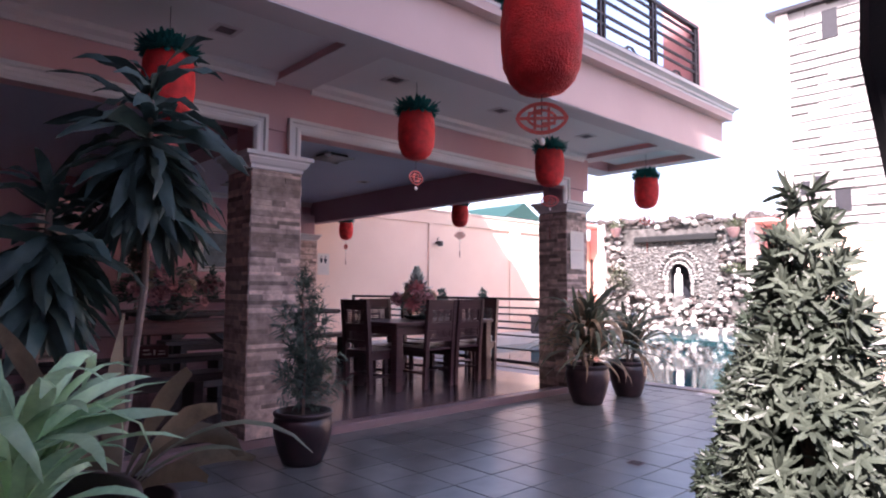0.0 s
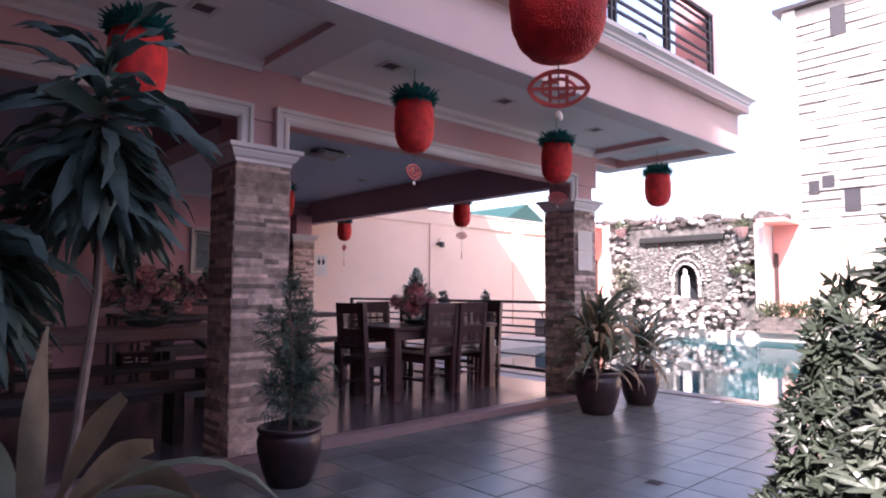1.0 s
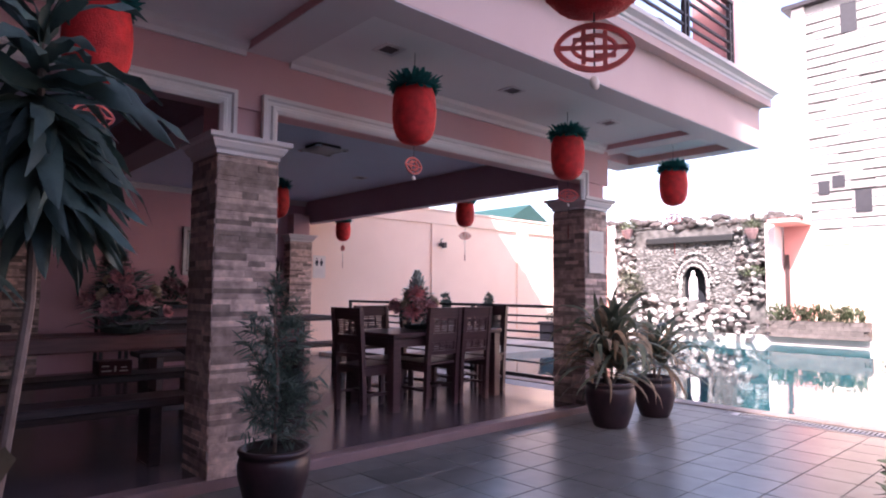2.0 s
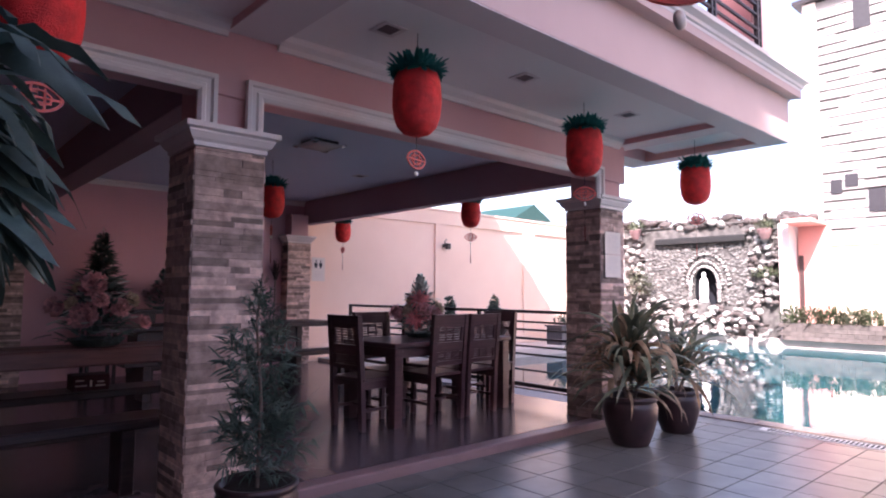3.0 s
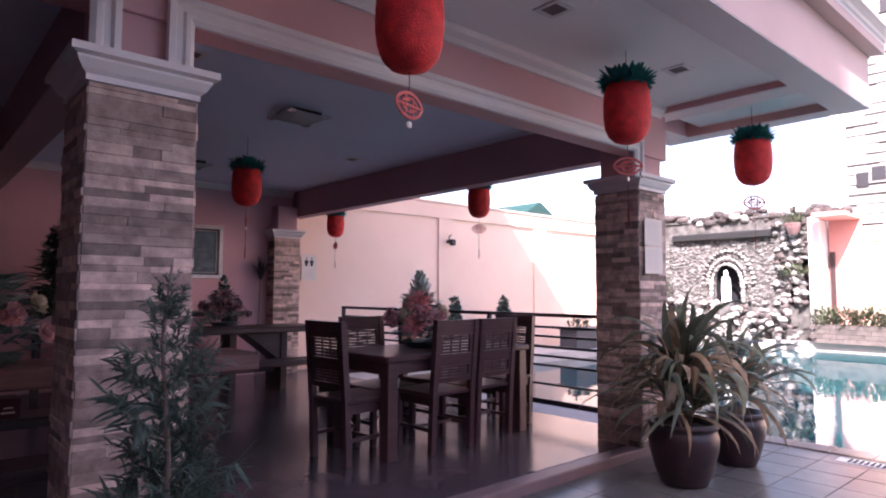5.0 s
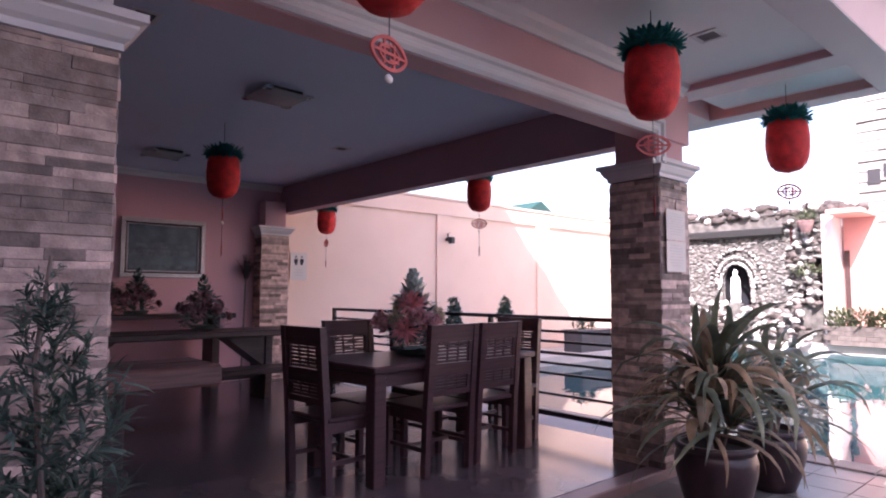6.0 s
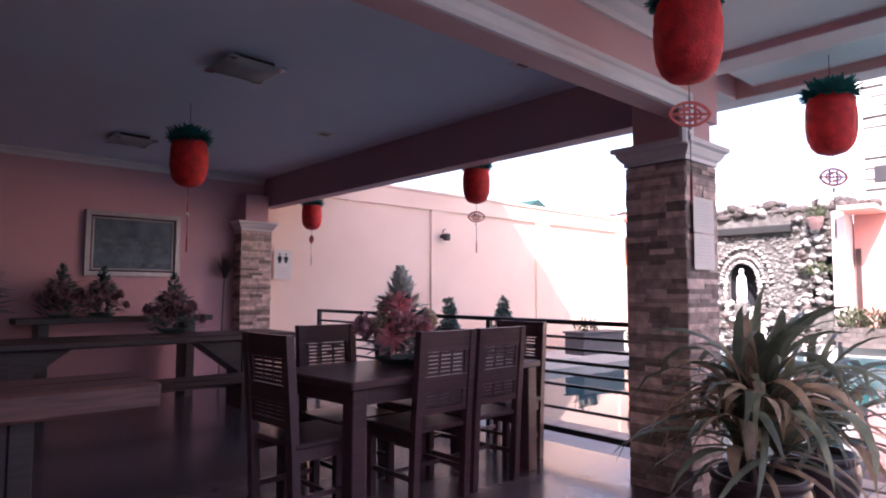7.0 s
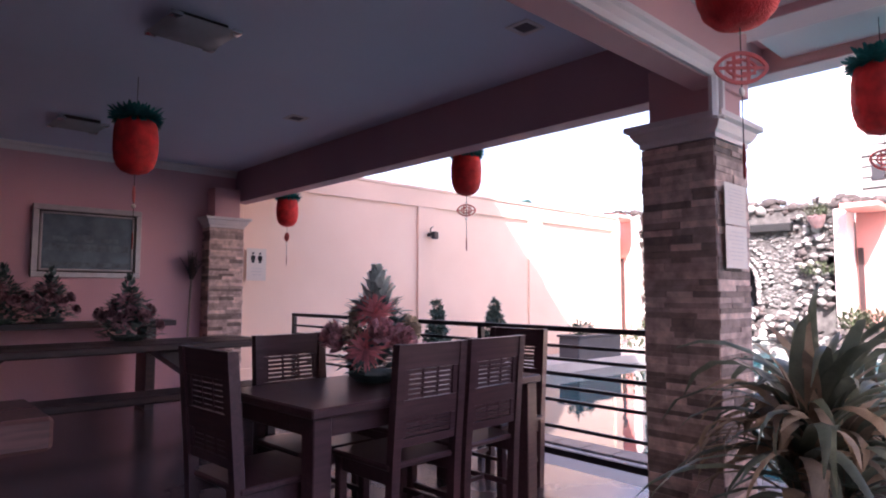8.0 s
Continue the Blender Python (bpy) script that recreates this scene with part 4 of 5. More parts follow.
# ---- picture and signs ----
picture = thing("framed_picture", (4.52, WALL_Y - 0.003, 1.875), 0, "dim landscape picture in a wide silver frame", "picture")
PW, PH = 0.53, 0.385
for nm, o, w, y0, y1, material in (("frame", 0.0, 0.058, -0.050, 0.0, M_SILVER), ("frame_groove", 0.058, 0.016, -0.026, 0.0, M_OLDWOOD), ("inner_frame", 0.074, 0.020, -0.034, 0.0, M_SILVER)):
    bm = bmesh.new()
    X, Z = PW - o, PH - o
    for x0, x1, z0, z1 in ((-X, X, Z - w, Z), (-X, X, -Z, -Z + w), (-X, -X + w, -Z + w + 0.0005, Z - w - 0.0005), (X - w, X, -Z + w + 0.0005, Z - w - 0.0005)):
        box(x0, x1, y0, y1, z0, z1, 0.006, bm)
    part(nm, bm, material, picture)
part("canvas", box(-PW + 0.094, PW - 0.094, -0.018, -0.008, -PH + 0.094, PH - 0.094), M_ART, picture)
bm = bmesh.new()
for x0, x1, z0, z1 in ((-0.42, 0.40, -0.10, -0.02), (-0.38, -0.20, 0.0, 0.06), (-0.15, 0.05, 0.0, 0.08), (0.12, 0.3, 0.0, 0.05), (-0.42, 0.42, -0.27, -0.22)):
    box(x0, x1, -0.0195, -0.0185, z0, z1, 0, bm)
part("painted_band", bm, M_ART2, picture)


def notice(x, y, z0, z1, w, rows, label, icons=False):
    ob = thing("notice_sheet", (x, y, z0), 0, label, "sign", "notices")
    h = z1 - z0
    part("sheet", box(-w / 2, w / 2, -0.003, 0, 0, h), M_PAPER, ob)
    bm = bmesh.new()
    rng = random.Random(int(z0 * 100))
    for k in range(rows):
        zc = h * (0.86 - 0.75 * k / max(1, rows)) if not icons else h * (0.38 - 0.3 * k / rows)
        ww = w * rng.uniform(0.25, 0.40)
        box(-ww, ww, -0.0045, -0.0035, zc - h * 0.012, zc + h * 0.012, 0, bm)
    part("print", bm, M_INK, ob)
    if icons:
        for s in (-1, 1):
            bm = bmesh.new()
            cx = s * w * 0.18
            box(cx - 0.02, cx + 0.02, -0.0045, -0.0035, h * 0.55, h * 0.78, 0, bm)
            box(cx - 0.032, cx + 0.032, -0.0045, -0.0035, h * 0.64, h * 0.77, 0, bm)
            bmesh.ops.create_icosphere(bm, subdivisions=1, radius=0.017, matrix=Matrix.Translation((cx, -0.003, h * 0.85)) @ Matrix.Diagonal((1, 0.1, 1, 1)))
            part("symbol", bm, M_INKD, ob)
    return ob


notice(6.49, WALL_Y - 0.002, 1.49, 1.91, 0.27, 3, "white toilet sign with two dark symbols on the garden wall", True)
notice(6.20, PY0 - 0.030, 1.697, 1.92, 0.275, 9, "printed white notice taped to the corner pillar")
notice(6.20, PY0 - 0.030, 1.465, 1.69, 0.275, 8, "printed white notice taped to the corner pillar")


# ---- lamps ----
def ceiling_lamp(x, y, s=0.2):
    ob = thing("ceiling_lamp", (x, y, CEIL), 2, "square frosted glass ceiling lamp, switched off", "lamp", "ceiling lamps")
    part("base_plate", box(-s * 0.72, s * 0.72, -s * 0.72, s * 0.72, -0.046, -0.001, 0.004), M_OLDWOOD, ob)
    bm = bmesh.new()
    n = 12
    sag = [2 * i / n - 1 for i in range(n + 1)]
    grid = [[bm.verts.new((s * u, s * v, -0.070 + 0.026 * max(abs(u), abs(v)) ** 3)) for v in sag] for u in sag]
    for i in range(n):
        for j in range(n):
            bm.faces.new((grid[i][j], grid[i + 1][j], grid[i + 1][j + 1], grid[i][j + 1]))
    bmesh.ops.solidify(bm, geom=bm.faces[:], thickness=0.006)
    part("glass_shade", bm, M_LAMP, ob, smooth=True)
    for q in range(4):
        bm = bmesh.new()
        c = [bm.verts.new(p) for p in ((s * 0.70, s * 1.02, -0.056), (s * 1.02, s * 1.02, -0.055), (s * 1.02, s * 0.70, -0.056), (s * 0.82, s * 0.82, -0.064), (s * 0.70, s * 1.02, -0.036), (s * 1.02, s * 1.02, -0.034), (s * 1.02, s * 0.70, -0.036))]
        for f in ((0, 1, 3), (1, 2, 3), (0, 4, 5, 1), (1, 5, 6, 2), (4, 6, 5)):
            bm.faces.new([c[k] for k in f])
        part("corner_clip", bm, M_CHROME, ob, "bright metal corner clip", False, pose(0, 0, 0, 0, 0, 90 * q))
    return ob


ceiling_lamp(4.10, 6.15)
ceiling_lamp(4.1, 8.88)
ceiling_lamp(0.2, 6.08)


def downlight(x, y, z=CEIL):
    ob = thing("downlight", (x, y, z), 0, "small square recessed downlight, switched off", "lamp", "downlights")
    bm = bmesh.new()
    for x0, x1, y0, y1 in ((-0.085, 0.085, -0.085, -0.055), (-0.085, 0.085, 0.055, 0.085), (-0.085, -0.055, -0.054, 0.054), (0.055, 0.085, -0.054, 0.054)):
        box(x0, x1, y0, y1, -0.008, -0.001, 0.002, bm)
    part("trim", bm, M_UNDER, ob)
    part("well", box(-0.054, 0.054, -0.054, 0.054, -0.004, -0.001), M_SHADE, ob)


for x, y in ((2.94, 3.39), (4.18, 3.38), (5.57, 3.38), (1.55, 3.4), (0.2, 3.4), (5.53, 4.85), (5.50, 7.45), (2.9, 5.4)):
    downlight(x, y)
sconce = thing("wall_lamp", (9.50, WALL_Y, 2.28), 0, "small black wall spotlight on the garden wall", "lamp")
part("bracket", box(-0.03, 0.03, -0.10, -0.001, -0.02, 0.04, 0.004), M_IRON, sconce)
part("head", box(-0.05, 0.05, -0.20, -0.10, -0.07, 0.05, 0.015), M_IRON, sconce)
part("arm", tube([(0, -0.05, 0.03), (0, -0.05, 0.12), (0.03, -0.08, 0.14)], 0.012, 6), M_IRON, sconce)

broom = thing("broom", (5.50, 9.93, FLOOR), 0, "broom with a dark head leaning in the corner by the pillar", "broom")
part("pole", tube([(0, 0, 0.0), (0.12, 0.17, 1.52)], 0.013, 7), M_TRUNK, broom)
bm = bmesh.new()
rng = random.Random(17)
for k in range(60):
    blade(bm, (0.115 + rng.uniform(-0.02, 0.02), 0.16 + rng.uniform(-0.02, 0.02), 1.42), rng.uniform(150, 390), rng.uniform(55, 88), rng.uniform(0.20, 0.38), 0.012, rng.uniform(0, 40), 3, 0.2, 0.2)
part("bristle_head", bm, M_OLDWOOD, broom, "dark bristle head")
floor_drain = thing("floor_drain", (3.94, 1.88, 0.0), 0, "small dark square floor drain in the patio tiles", "drain")
part("frame", box(-0.05, 0.05, -0.05, 0.05, 0.0012, 0.004, 0.001), M_SHADE, floor_drain)
for k in range(4):
    part("slat", box(-0.04, 0.04, -0.036 + 0.021 * k, -0.022 + 0.021 * k, 0.003, 0.0055), M_GROUT, floor_drain)

# ---- railings ----
RX = 6.30
railing = thing("steel_railing", (RX, 0, FLOOR), 0, "black horizontal-bar steel railing along the pool side", "railing", kind="structure")
part("top_rail", box(-0.025, 0.025, 4.403, 8.86, 1.0, 1.035, 0.004), M_IRON, railing)
for zz, r in ((0.90, 0.011), (0.81, 0.011), (0.71, 0.013), (0.62, 0.011), (0.53, 0.011), (0.35, 0.011)):
    part("bar", box(-r, r, 4.403, 8.84, zz - r, zz + r, 0.003), M_IRON, railing)
part("bottom_rail", box(-0.02, 0.02, 4.403, 8.84, 0.16, 0.205, 0.004), M_IRON, railing)
for yy in (5.95, 7.40, 8.84):
    part("post", box(-0.022, 0.022, yy - 0.022, yy + 0.022, 0, 0.999, 0.004), M_IRON, railing)
BY = 2.76
balcony = thing("balcony_railing", (0, BY, 3.405), 0, "black steel balcony railing with horizontal bars", "railing", kind="structure")
part("top_rail", box(-9, 6.92, -0.03, 0.03, 0.86, 0.90, 0.004), M_IRON, balcony)
for zz in (0.10, 0.20, 0.34, 0.44, 0.58, 0.68, 0.79):
    part("bar", box(-9, 6.92, -0.012, 0.012, zz - 0.011, zz + 0.011), M_IRON, balcony)
for k in range(16):
    xx = 6.887 - 0.98 * k
    for o in (-0.035, 0.035):
        part("post", box(xx + o - 0.015, xx + o + 0.015, -0.02, 0.02, 0, 0.86, 0.003), M_IRON, balcony)
for k in range(5):
    bm = bmesh.new()
    xx = 6.42 - 0.98 * k
    for s in (-1, 1):
        pts = [(xx + s * 0.12 * math.cos(a) * (1 - a / 9), 0, 0.12 + 0.10 * math.sin(a) * (1 - a / 9) + 0.05) for a in [i * 0.5 for i in range(13)]]
        tube(pts, 0.011, 5, bm)
    part("scroll", bm, M_IRON, balcony)


# ---- potted plants ----
def pot(name, x, y, z, r, h, label, material=None, group="clay pots"):
    ob = thing(name, (x, y, z), 0, label, "pot", group)
    p = [(0.60 * r, 0.0), (0.66 * r, 0.01), (0.82 * r, 0.25 * h), (0.97 * r, 0.58 * h), (1.0 * r, 0.76 * h), (0.95 * r, 0.86 * h), (0.90 * r, 0.89 * h), (0.98 * r, 0.92 * h), (1.0 * r, 0.97 * h), (0.96 * r, h), (0.86 * r, h), (0.84 * r, 0.90 * h)]
    part("jar", lathe(p, 32), material or M_POT, ob, smooth=True)
    part("soil", lathe([(0.84 * r, 0.88 * h), (0.83 * r, 0.905 * h)], 20), M_SOIL, ob)
    return ob


def leaf_set(name, material, specs):
    """A few leaf meshes to draw from: (length, width, elevation, droop)."""
    out = []
    for k, (ln, w, el, dr) in enumerate(specs):
        out.append(mesh_of(blade(bmesh.new(), (0, 0, 0), 0, el, ln, w, dr, 7, 0.28, 0.06, (-25, 20, -10, 35)[k % 4]), name, material, smooth=True))
    return out


DRAC = leaf_set("leaf", M_DRAC, ((0.46, 0.078, 30, 80), (0.52, 0.082, 5, 70), (0.46, 0.080, -25, 50), (0.40, 0.072, 55, 80), (0.44, 0.080, -45, 36)))
for me in DRAC:
    for v in me.vertices:
        v.co.z += 0.014 * math.sin(v.co.x * 34 + v.co.y * 120) + 0.006 * math.sin(v.co.y * 300 + v.co.x * 70)
LONG = leaf_set("leaf", M_LEAF2, ((0.60, 0.046, 74, 105), (0.70, 0.050, 58, 120), (0.64, 0.044, 42, 110), (0.74, 0.046, 66, 160), (0.58, 0.044, 80, 80), (0.66, 0.036, 25, 110), (0.58, 0.030, 5, 85)))
CURLED = leaf_set("dry_leaf", M_DRY, ((0.44, 0.062, 70, 150), (0.52, 0.044, 50, 170), (0.46, 0.064, 84, 70), (0.54, 0.030, 15, 110), (0.40, 0.070, 62, 190)))
NEARL = leaf_set("leaf", M_NEAR, ((0.40, 0.052, 72, 130), (0.34, 0.046, 20, 60), (0.50, 0.050, 88, 240), (0.44, 0.048, 45, 80), (0.34, 0.046, 60, 40)))


def strap_plant(x, y, z, n, seed, label, size, meshes):
    rng = random.Random(seed)
    ob = thing("potted_plant", (x, y, z), 0, label, "plant", "potted plants")
    for k in range(n):
        a = 360 * k / n * 2.618 + rng.uniform(-15, 15)
        s = size * rng.uniform(0.75, 1.15)
        r = 0.05 * size * rng.random()
        piece("leaf", rng.choice(meshes), ob, tilt((r * math.cos(radians(a)), r * math.sin(radians(a)), rng.uniform(-0.03, 0.08)), rng.uniform(-28, 28), rng.uniform(-20, 20), a, s))
    return ob


def cane_plant(x, y, z, heads, seed, label, size=1.0, dry=0.25):
    """Short canes out of one pot, each with a rosette of long arching leaves; heads: (dx, dy, height, leaves)."""
    rng = random.Random(seed)
    ob = thing("potted_plant", (x, y, z), 0, label, "plant", "potted plants")
    for dx, dy, h, n in heads:
        part("cane", tube([(dx * 0.3, dy * 0.3, -0.03), (dx * 0.7, dy * 0.7, h * 0.5), (dx, dy, h)], 0.017, 7, None, 0.7), M_TRUNK, ob)
        for k in range(n):
            a = k * 137.5 + rng.uniform(-18, 18)
            f = k / n
            isdry = rng.random() < dry
            me = rng.choice(CURLED) if isdry else LONG[(6, 5, 2, 3, 1, 0, 4)[min(6, int(f * 7))]]
            piece("dry_leaf" if isdry else "leaf", me, ob, tilt((dx, dy, h * (0.62 + 0.38 * f)), rng.uniform(-16, 16), rng.uniform(-14, 14), a, size * rng.uniform(0.72, 1.12)))
    return ob


pot("clay_pot", 5.64, 3.44, 0, 0.235, 0.42, "large dark brown glazed clay pot on the patio")
bushy = cane_plant(5.64, 3.44, 0.40, ((0.02, -0.02, 0.42, 44), (-0.10, 0.03, 0.30, 36), (0.11, 0.04, 0.34, 36), (0.0, -0.10, 0.18, 36), (-0.03, 0.06, 0.10, 24)), 4, "bushy strap-leaved plant with yellowing leaves in a clay pot", 1.18, 0.5)
rng = random.Random(23)
for k in range(16):
    a = (205, 175, 230, 150, 255, 190)[k % 6] + rng.uniform(-16, 16)
    piece("dry_leaf", CURLED[(2, 0, 4, 2, 1)[k % 5]], bushy, tilt((0.05 * math.cos(radians(a)), 0.05 * math.sin(radians(a)), rng.uniform(0.12, 0.46)), rng.uniform(-20, 20), rng.uniform(-6, 22), a, rng.uniform(0.8, 1.15)))
pot("clay_pot", 6.42, 3.42, 0, 0.215, 0.40, "dark brown glazed clay pot near the pool edge")
cane_plant(6.42, 3.42, 0.38, ((0.0, 0.0, 0.30, 40), (0.07, -0.05, 0.16, 30)), 9, "strap-leaved plant with brown tips in a clay pot", 1.05, 0.42)
pot("clay_pot", 2.19, 3.42, 0, 0.205, 0.36, "dark brown clay pot beside the front pillar")

# feathery upright shrub in the pot by the front pillar
feather = thing("feathery_shrub", (2.19, 3.42, 0.34), 0, "tall feathery green shrub in a clay pot", "plant")
rng = random.Random(31)
part("stem", tube([(0, 0, -0.03), (0.01, 0.0, 0.4), (-0.02, 0.01, 0.8), (0.0, 0.0, 1.05)], 0.011, 6, None, 0.35), M_TRUNK, feather)
sprays = []
for v in range(5):
    bm = bmesh.new()
    ln = (0.24, 0.28, 0.20, 0.16, 0.26)[v]
    bend = [(ln * f / 5, 0.02 * math.sin(f + v), 0.16 * ln * (f / 5) ** 2) for f in range(6)]
    tube(bend, 0.0025, 4, bm, 0.5)
    for k in range(30):
        f = 0.15 + 0.85 * (k + 1) / 30
        q = bend[min(5, int(f * 5))]
        blade(bm, (ln * f, q[1], 0.16 * ln * f * f), k * 100 + rng.uniform(-25, 25) if f > 0.93 else rng.choice((-1, 1)) * rng.uniform(15, 75), rng.uniform(-45, 50), rng.uniform(0.055, 0.095), 0.011, rng.uniform(20, 70), 3, 0.2, 0.1)
    sprays.append(mesh_of(bm, "spray", M_BAMB))
for k in range(88):
    f = ((k + rng.random()) / 88) ** 1.1
    a = k * 137.5 + rng.uniform(-25, 25)
    s = (1.05 + 0.55 * f - 1.4 * f * f) * rng.uniform(0.7, 1.2)
    piece("spray", rng.choice(sprays), feather, tilt((0, 0, 0.02 + 0.98 * f), rng.uniform(-25, 25), -rng.uniform(0, 50) - 15 * f, a, s))


def dracaena(x, y, trunk_h, n, seed, label, size=1.0, lean=(0.0, 0.0)):
    """A bare cane with a hanging skirt of wavy leaves and a few spreading ones above it."""
    rng = random.Random(seed)
    ob = thing("dracaena_plant", (x, y, 0), 0, label, "plant", "dracaenas")
    top = Vector((lean[0], lean[1], trunk_h))
    part("cane", tube([(-0.10, -0.02, 0.30), (-0.05, 0, 0.7), (0, 0, 1.2), top * 0.95, top + Vector((0, 0, 0.35 * size))], 0.019, 8, None, 0.7), M_TRUNK, ob)
    skirt = int(n * 0.86)
    for k in range(n):
        a = k * 137.5 + rng.uniform(-14, 14)
        if k < skirt:
            f = k / skirt
            el, rise = -75 + 58 * f + rng.uniform(-16, 16), -0.12 + 0.30 * f
        else:
            f = (k - skirt) / (n - skirt)
            el, rise = -8 + 62 * f + rng.uniform(-16, 16), 0.18 + 0.26 * f
        me = DRAC[4] if el < -35 else DRAC[2] if el < -12 else DRAC[1] if el < 18 else DRAC[0] if el < 42 else DRAC[3]
        piece("leaf", me, ob, tilt(top + Vector((0, 0, rise * size)), rng.uniform(-32, 32), rng.uniform(-18, 18), a + rng.uniform(-20, 20), size * rng.uniform(0.6, 1.15)))
    return ob


pot("clay_pot", 0.76, 2.48, 0, 0.20, 0.34, "dark clay pot holding a tall dracaena")
dracaena(0.84, 2.50, 1.72, 205, 6, "tall dracaena with drooping dark green leaves", 0.97)
pot("clay_pot", 0.40, 2.55, 0, 0.18, 0.34, "dark clay pot holding a shorter dracaena")
dracaena(0.47, 2.55, 1.26, 150, 7, "shorter dracaena with drooping dark green leaves", 0.86)
pot("ribbed_pot", 0.50, 1.62, 0, 0.20, 0.56, "dark ribbed clay pot with yellowing leaves")
tan_plant = thing("potted_plant", (0.50, 1.64, 0.54), 0, "sparse broad-leaved plant with pale yellowing leaves", "plant", "potted plants")
for az, el, ln, w, dr, green in ((-44, 74, 0.47, 0.072, 34, 0), (-60, 62, 0.50, 0.070, 60, 0), (-30, 70, 0.50, 0.066, 150, 0), (-46, 50, 0.46, 0.045, 75, 1), (-40, 55, 0.72, 0.040, 118, 1), (60, 86, 0.58, 0.080, 12, 0), (138, 66, 0.64, 0.080, 24, 0), (-70, 40, 0.44, 0.060, 60, 0), (170, 50, 0.5, 0.06, 70, 1), (-120, 60, 0.5, 0.065, 80, 0), (95, 55, 0.52, 0.06, 70, 1), (-20, 38, 0.44, 0.05, 70, 0)):
    part("leaf", blade(bmesh.new(), (0.02 * math.cos(radians(az)), 0.02 * math.sin(radians(az)), 0), az, el, ln, w, dr, 9, 0.25, 0.12 if green else 0.42, 20 if green else 100, 1.0 if green else 2.2), M_LEAF2 if green else M_TAN, tan_plant, "", True)
pot("clay_pot", 0.07, 0.39, 0, 0.14, 0.96, "tall clay pot close to the path")
strap_plant(0.07, 0.39, 0.95, 84, 19, "green leafy plant in a tall pot, sunlight put into its leaf colour", 0.47, NEARL)


def topiary(x, y, z0, h, r, n, seed, label, leaf=(0.07, 0.022), material=None):
    """A clipped cone of small leaves over a stem."""
    rng = random.Random(seed)
    ob = thing("topiary_bush", (x, y, z0), 0, label, "bush", "topiary bushes")
    part("stem", tube([(0, 0, -0.02), (0, 0, 0.85 * h)], 0.018, 7, None, 0.4), M_TRUNK, ob)
    bm = bmesh.new()
    for k in range(n // 8):
        f = 1 - math.sqrt(rng.random())
        a = rng.uniform(0, 360)
        lump = 1 + 0.10 * math.sin(3.4 * f * 6.28 + a / 60) + rng.uniform(-0.12, 0.06)
        inner = rng.random() < 0.3
        rr = (r * (1 - f) ** 0.75 + 0.006) * lump * (rng.uniform(0.3, 0.85) if inner else 1)
        spot = (rr * math.cos(radians(a)), rr * math.sin(radians(a)), 0.04 + h * f)
        tip = Vector((math.cos(radians(a + rng.uniform(-50, 50))), math.sin(radians(a + rng.uniform(-50, 50))), rng.uniform(0.0, 1.2))).to_track_quat("Z", "Y")
        b2 = bmesh.new()
        for q in range(8):
            blade(b2, (0, 0, 0), 45 * q + rng.uniform(-15, 15), rng.uniform(5, 60), leaf[0] * rng.uniform(0.6, 1.2), leaf[1] * rng.uniform(0.8, 1.3), rng.uniform(5, 45), 3, 0.3, 0.3)
        join(bm, b2, Matrix.Translation(spot) @ tip.to_matrix().to_4x4())
    ob2 = part("foliage", bm, material or M_BUSH, ob)
    tagged(ob2, kind="stuff")
    bm = bmesh.new()
    for k in range(26):
        f = rng.random() * 0.9
        a = rng.uniform(0, 360)
        rr = r * (1 - f) ** 0.8 * 0.8
        tube([(0, 0, h * f * 0.85), (rr * math.cos(radians(a)), rr * math.sin(radians(a)), h * f + 0.05)], 0.004, 4, bm)
    tagged(part("twig_mass", bm, M_TRUNK, ob), kind="stuff")
    return ob


pot("clay_pot", 1.31, -0.035, 0, 0.18, 0.36, "dark clay pot of a clipped bush")
topiary(1.31, -0.035, 0.33, 1.08, 0.205, 12000, 41, "clipped conical bush with narrow glossy green leaves", (0.050, 0.0115))
pot("clay_pot", 2.06, 0.30, 0, 0.17, 0.34, "dark clay pot of a smaller clipped bush")
topiary(2.06, 0.30, 0.31, 0.93, 0.235, 9600, 42, "conical bush with narrow leaves, shade put into the leaf colour", (0.042, 0.011), M_BUSH_SHADED)
trunk = thing("garden_tree", (1.77, -0.105, 0), 0, "dark tree trunk at the edge of the patio", "tree")
part("trunk", tube([(0.0, -0.13, -0.05), (0.02, -0.12, 0.5), (-0.01, -0.10, 1.1), (0.01, -0.035, 1.5), (0.03, 0.015, 1.8), (0.06, 0.01, 2.2), (0.02, -0.06, 3.0)], 0.075, 10, None, 0.75), M_BARK, trunk)
bm = bmesh.new()
rng = random.Random(77)
for k in range(700):
    a, b = rng.uniform(0, 360), rng.uniform(0, 1)
    r = 0.8 * math.sqrt(rng.random())
    blade(bm, (r * math.cos(radians(a)), r * math.sin(radians(a)) - 0.4, 3.3 + 0.7 * b), a, rng.uniform(-40, 40), 0.12, 0.04, 40, 3, 0.2, 0.1)
tagged(part("crown", bm, M_LEAF, trunk), kind="stuff")

# along the garden wall
for x, y in ((9.10, 9.55), (10.40, 9.55)):
    pot("clay_pot", x, y, 0.13, 0.17, 0.30, "small clay pot on the ledge by the garden wall")
    topiary(x, y, 0.41, 0.80, 0.19, 1300, int(x * 10), "small conical evergreen before the garden wall", (0.085, 0.03), M_LEAF)
trough = thing("planter_box", (12.85, 9.35, 0.13), 0, "blue-grey rectangular planter box at the pool edge", "planter")
part("box", box(-0.70, 0.70, -0.22, 0.22, 0, 0.40, 0.015), M_BLUEPOT, trough)
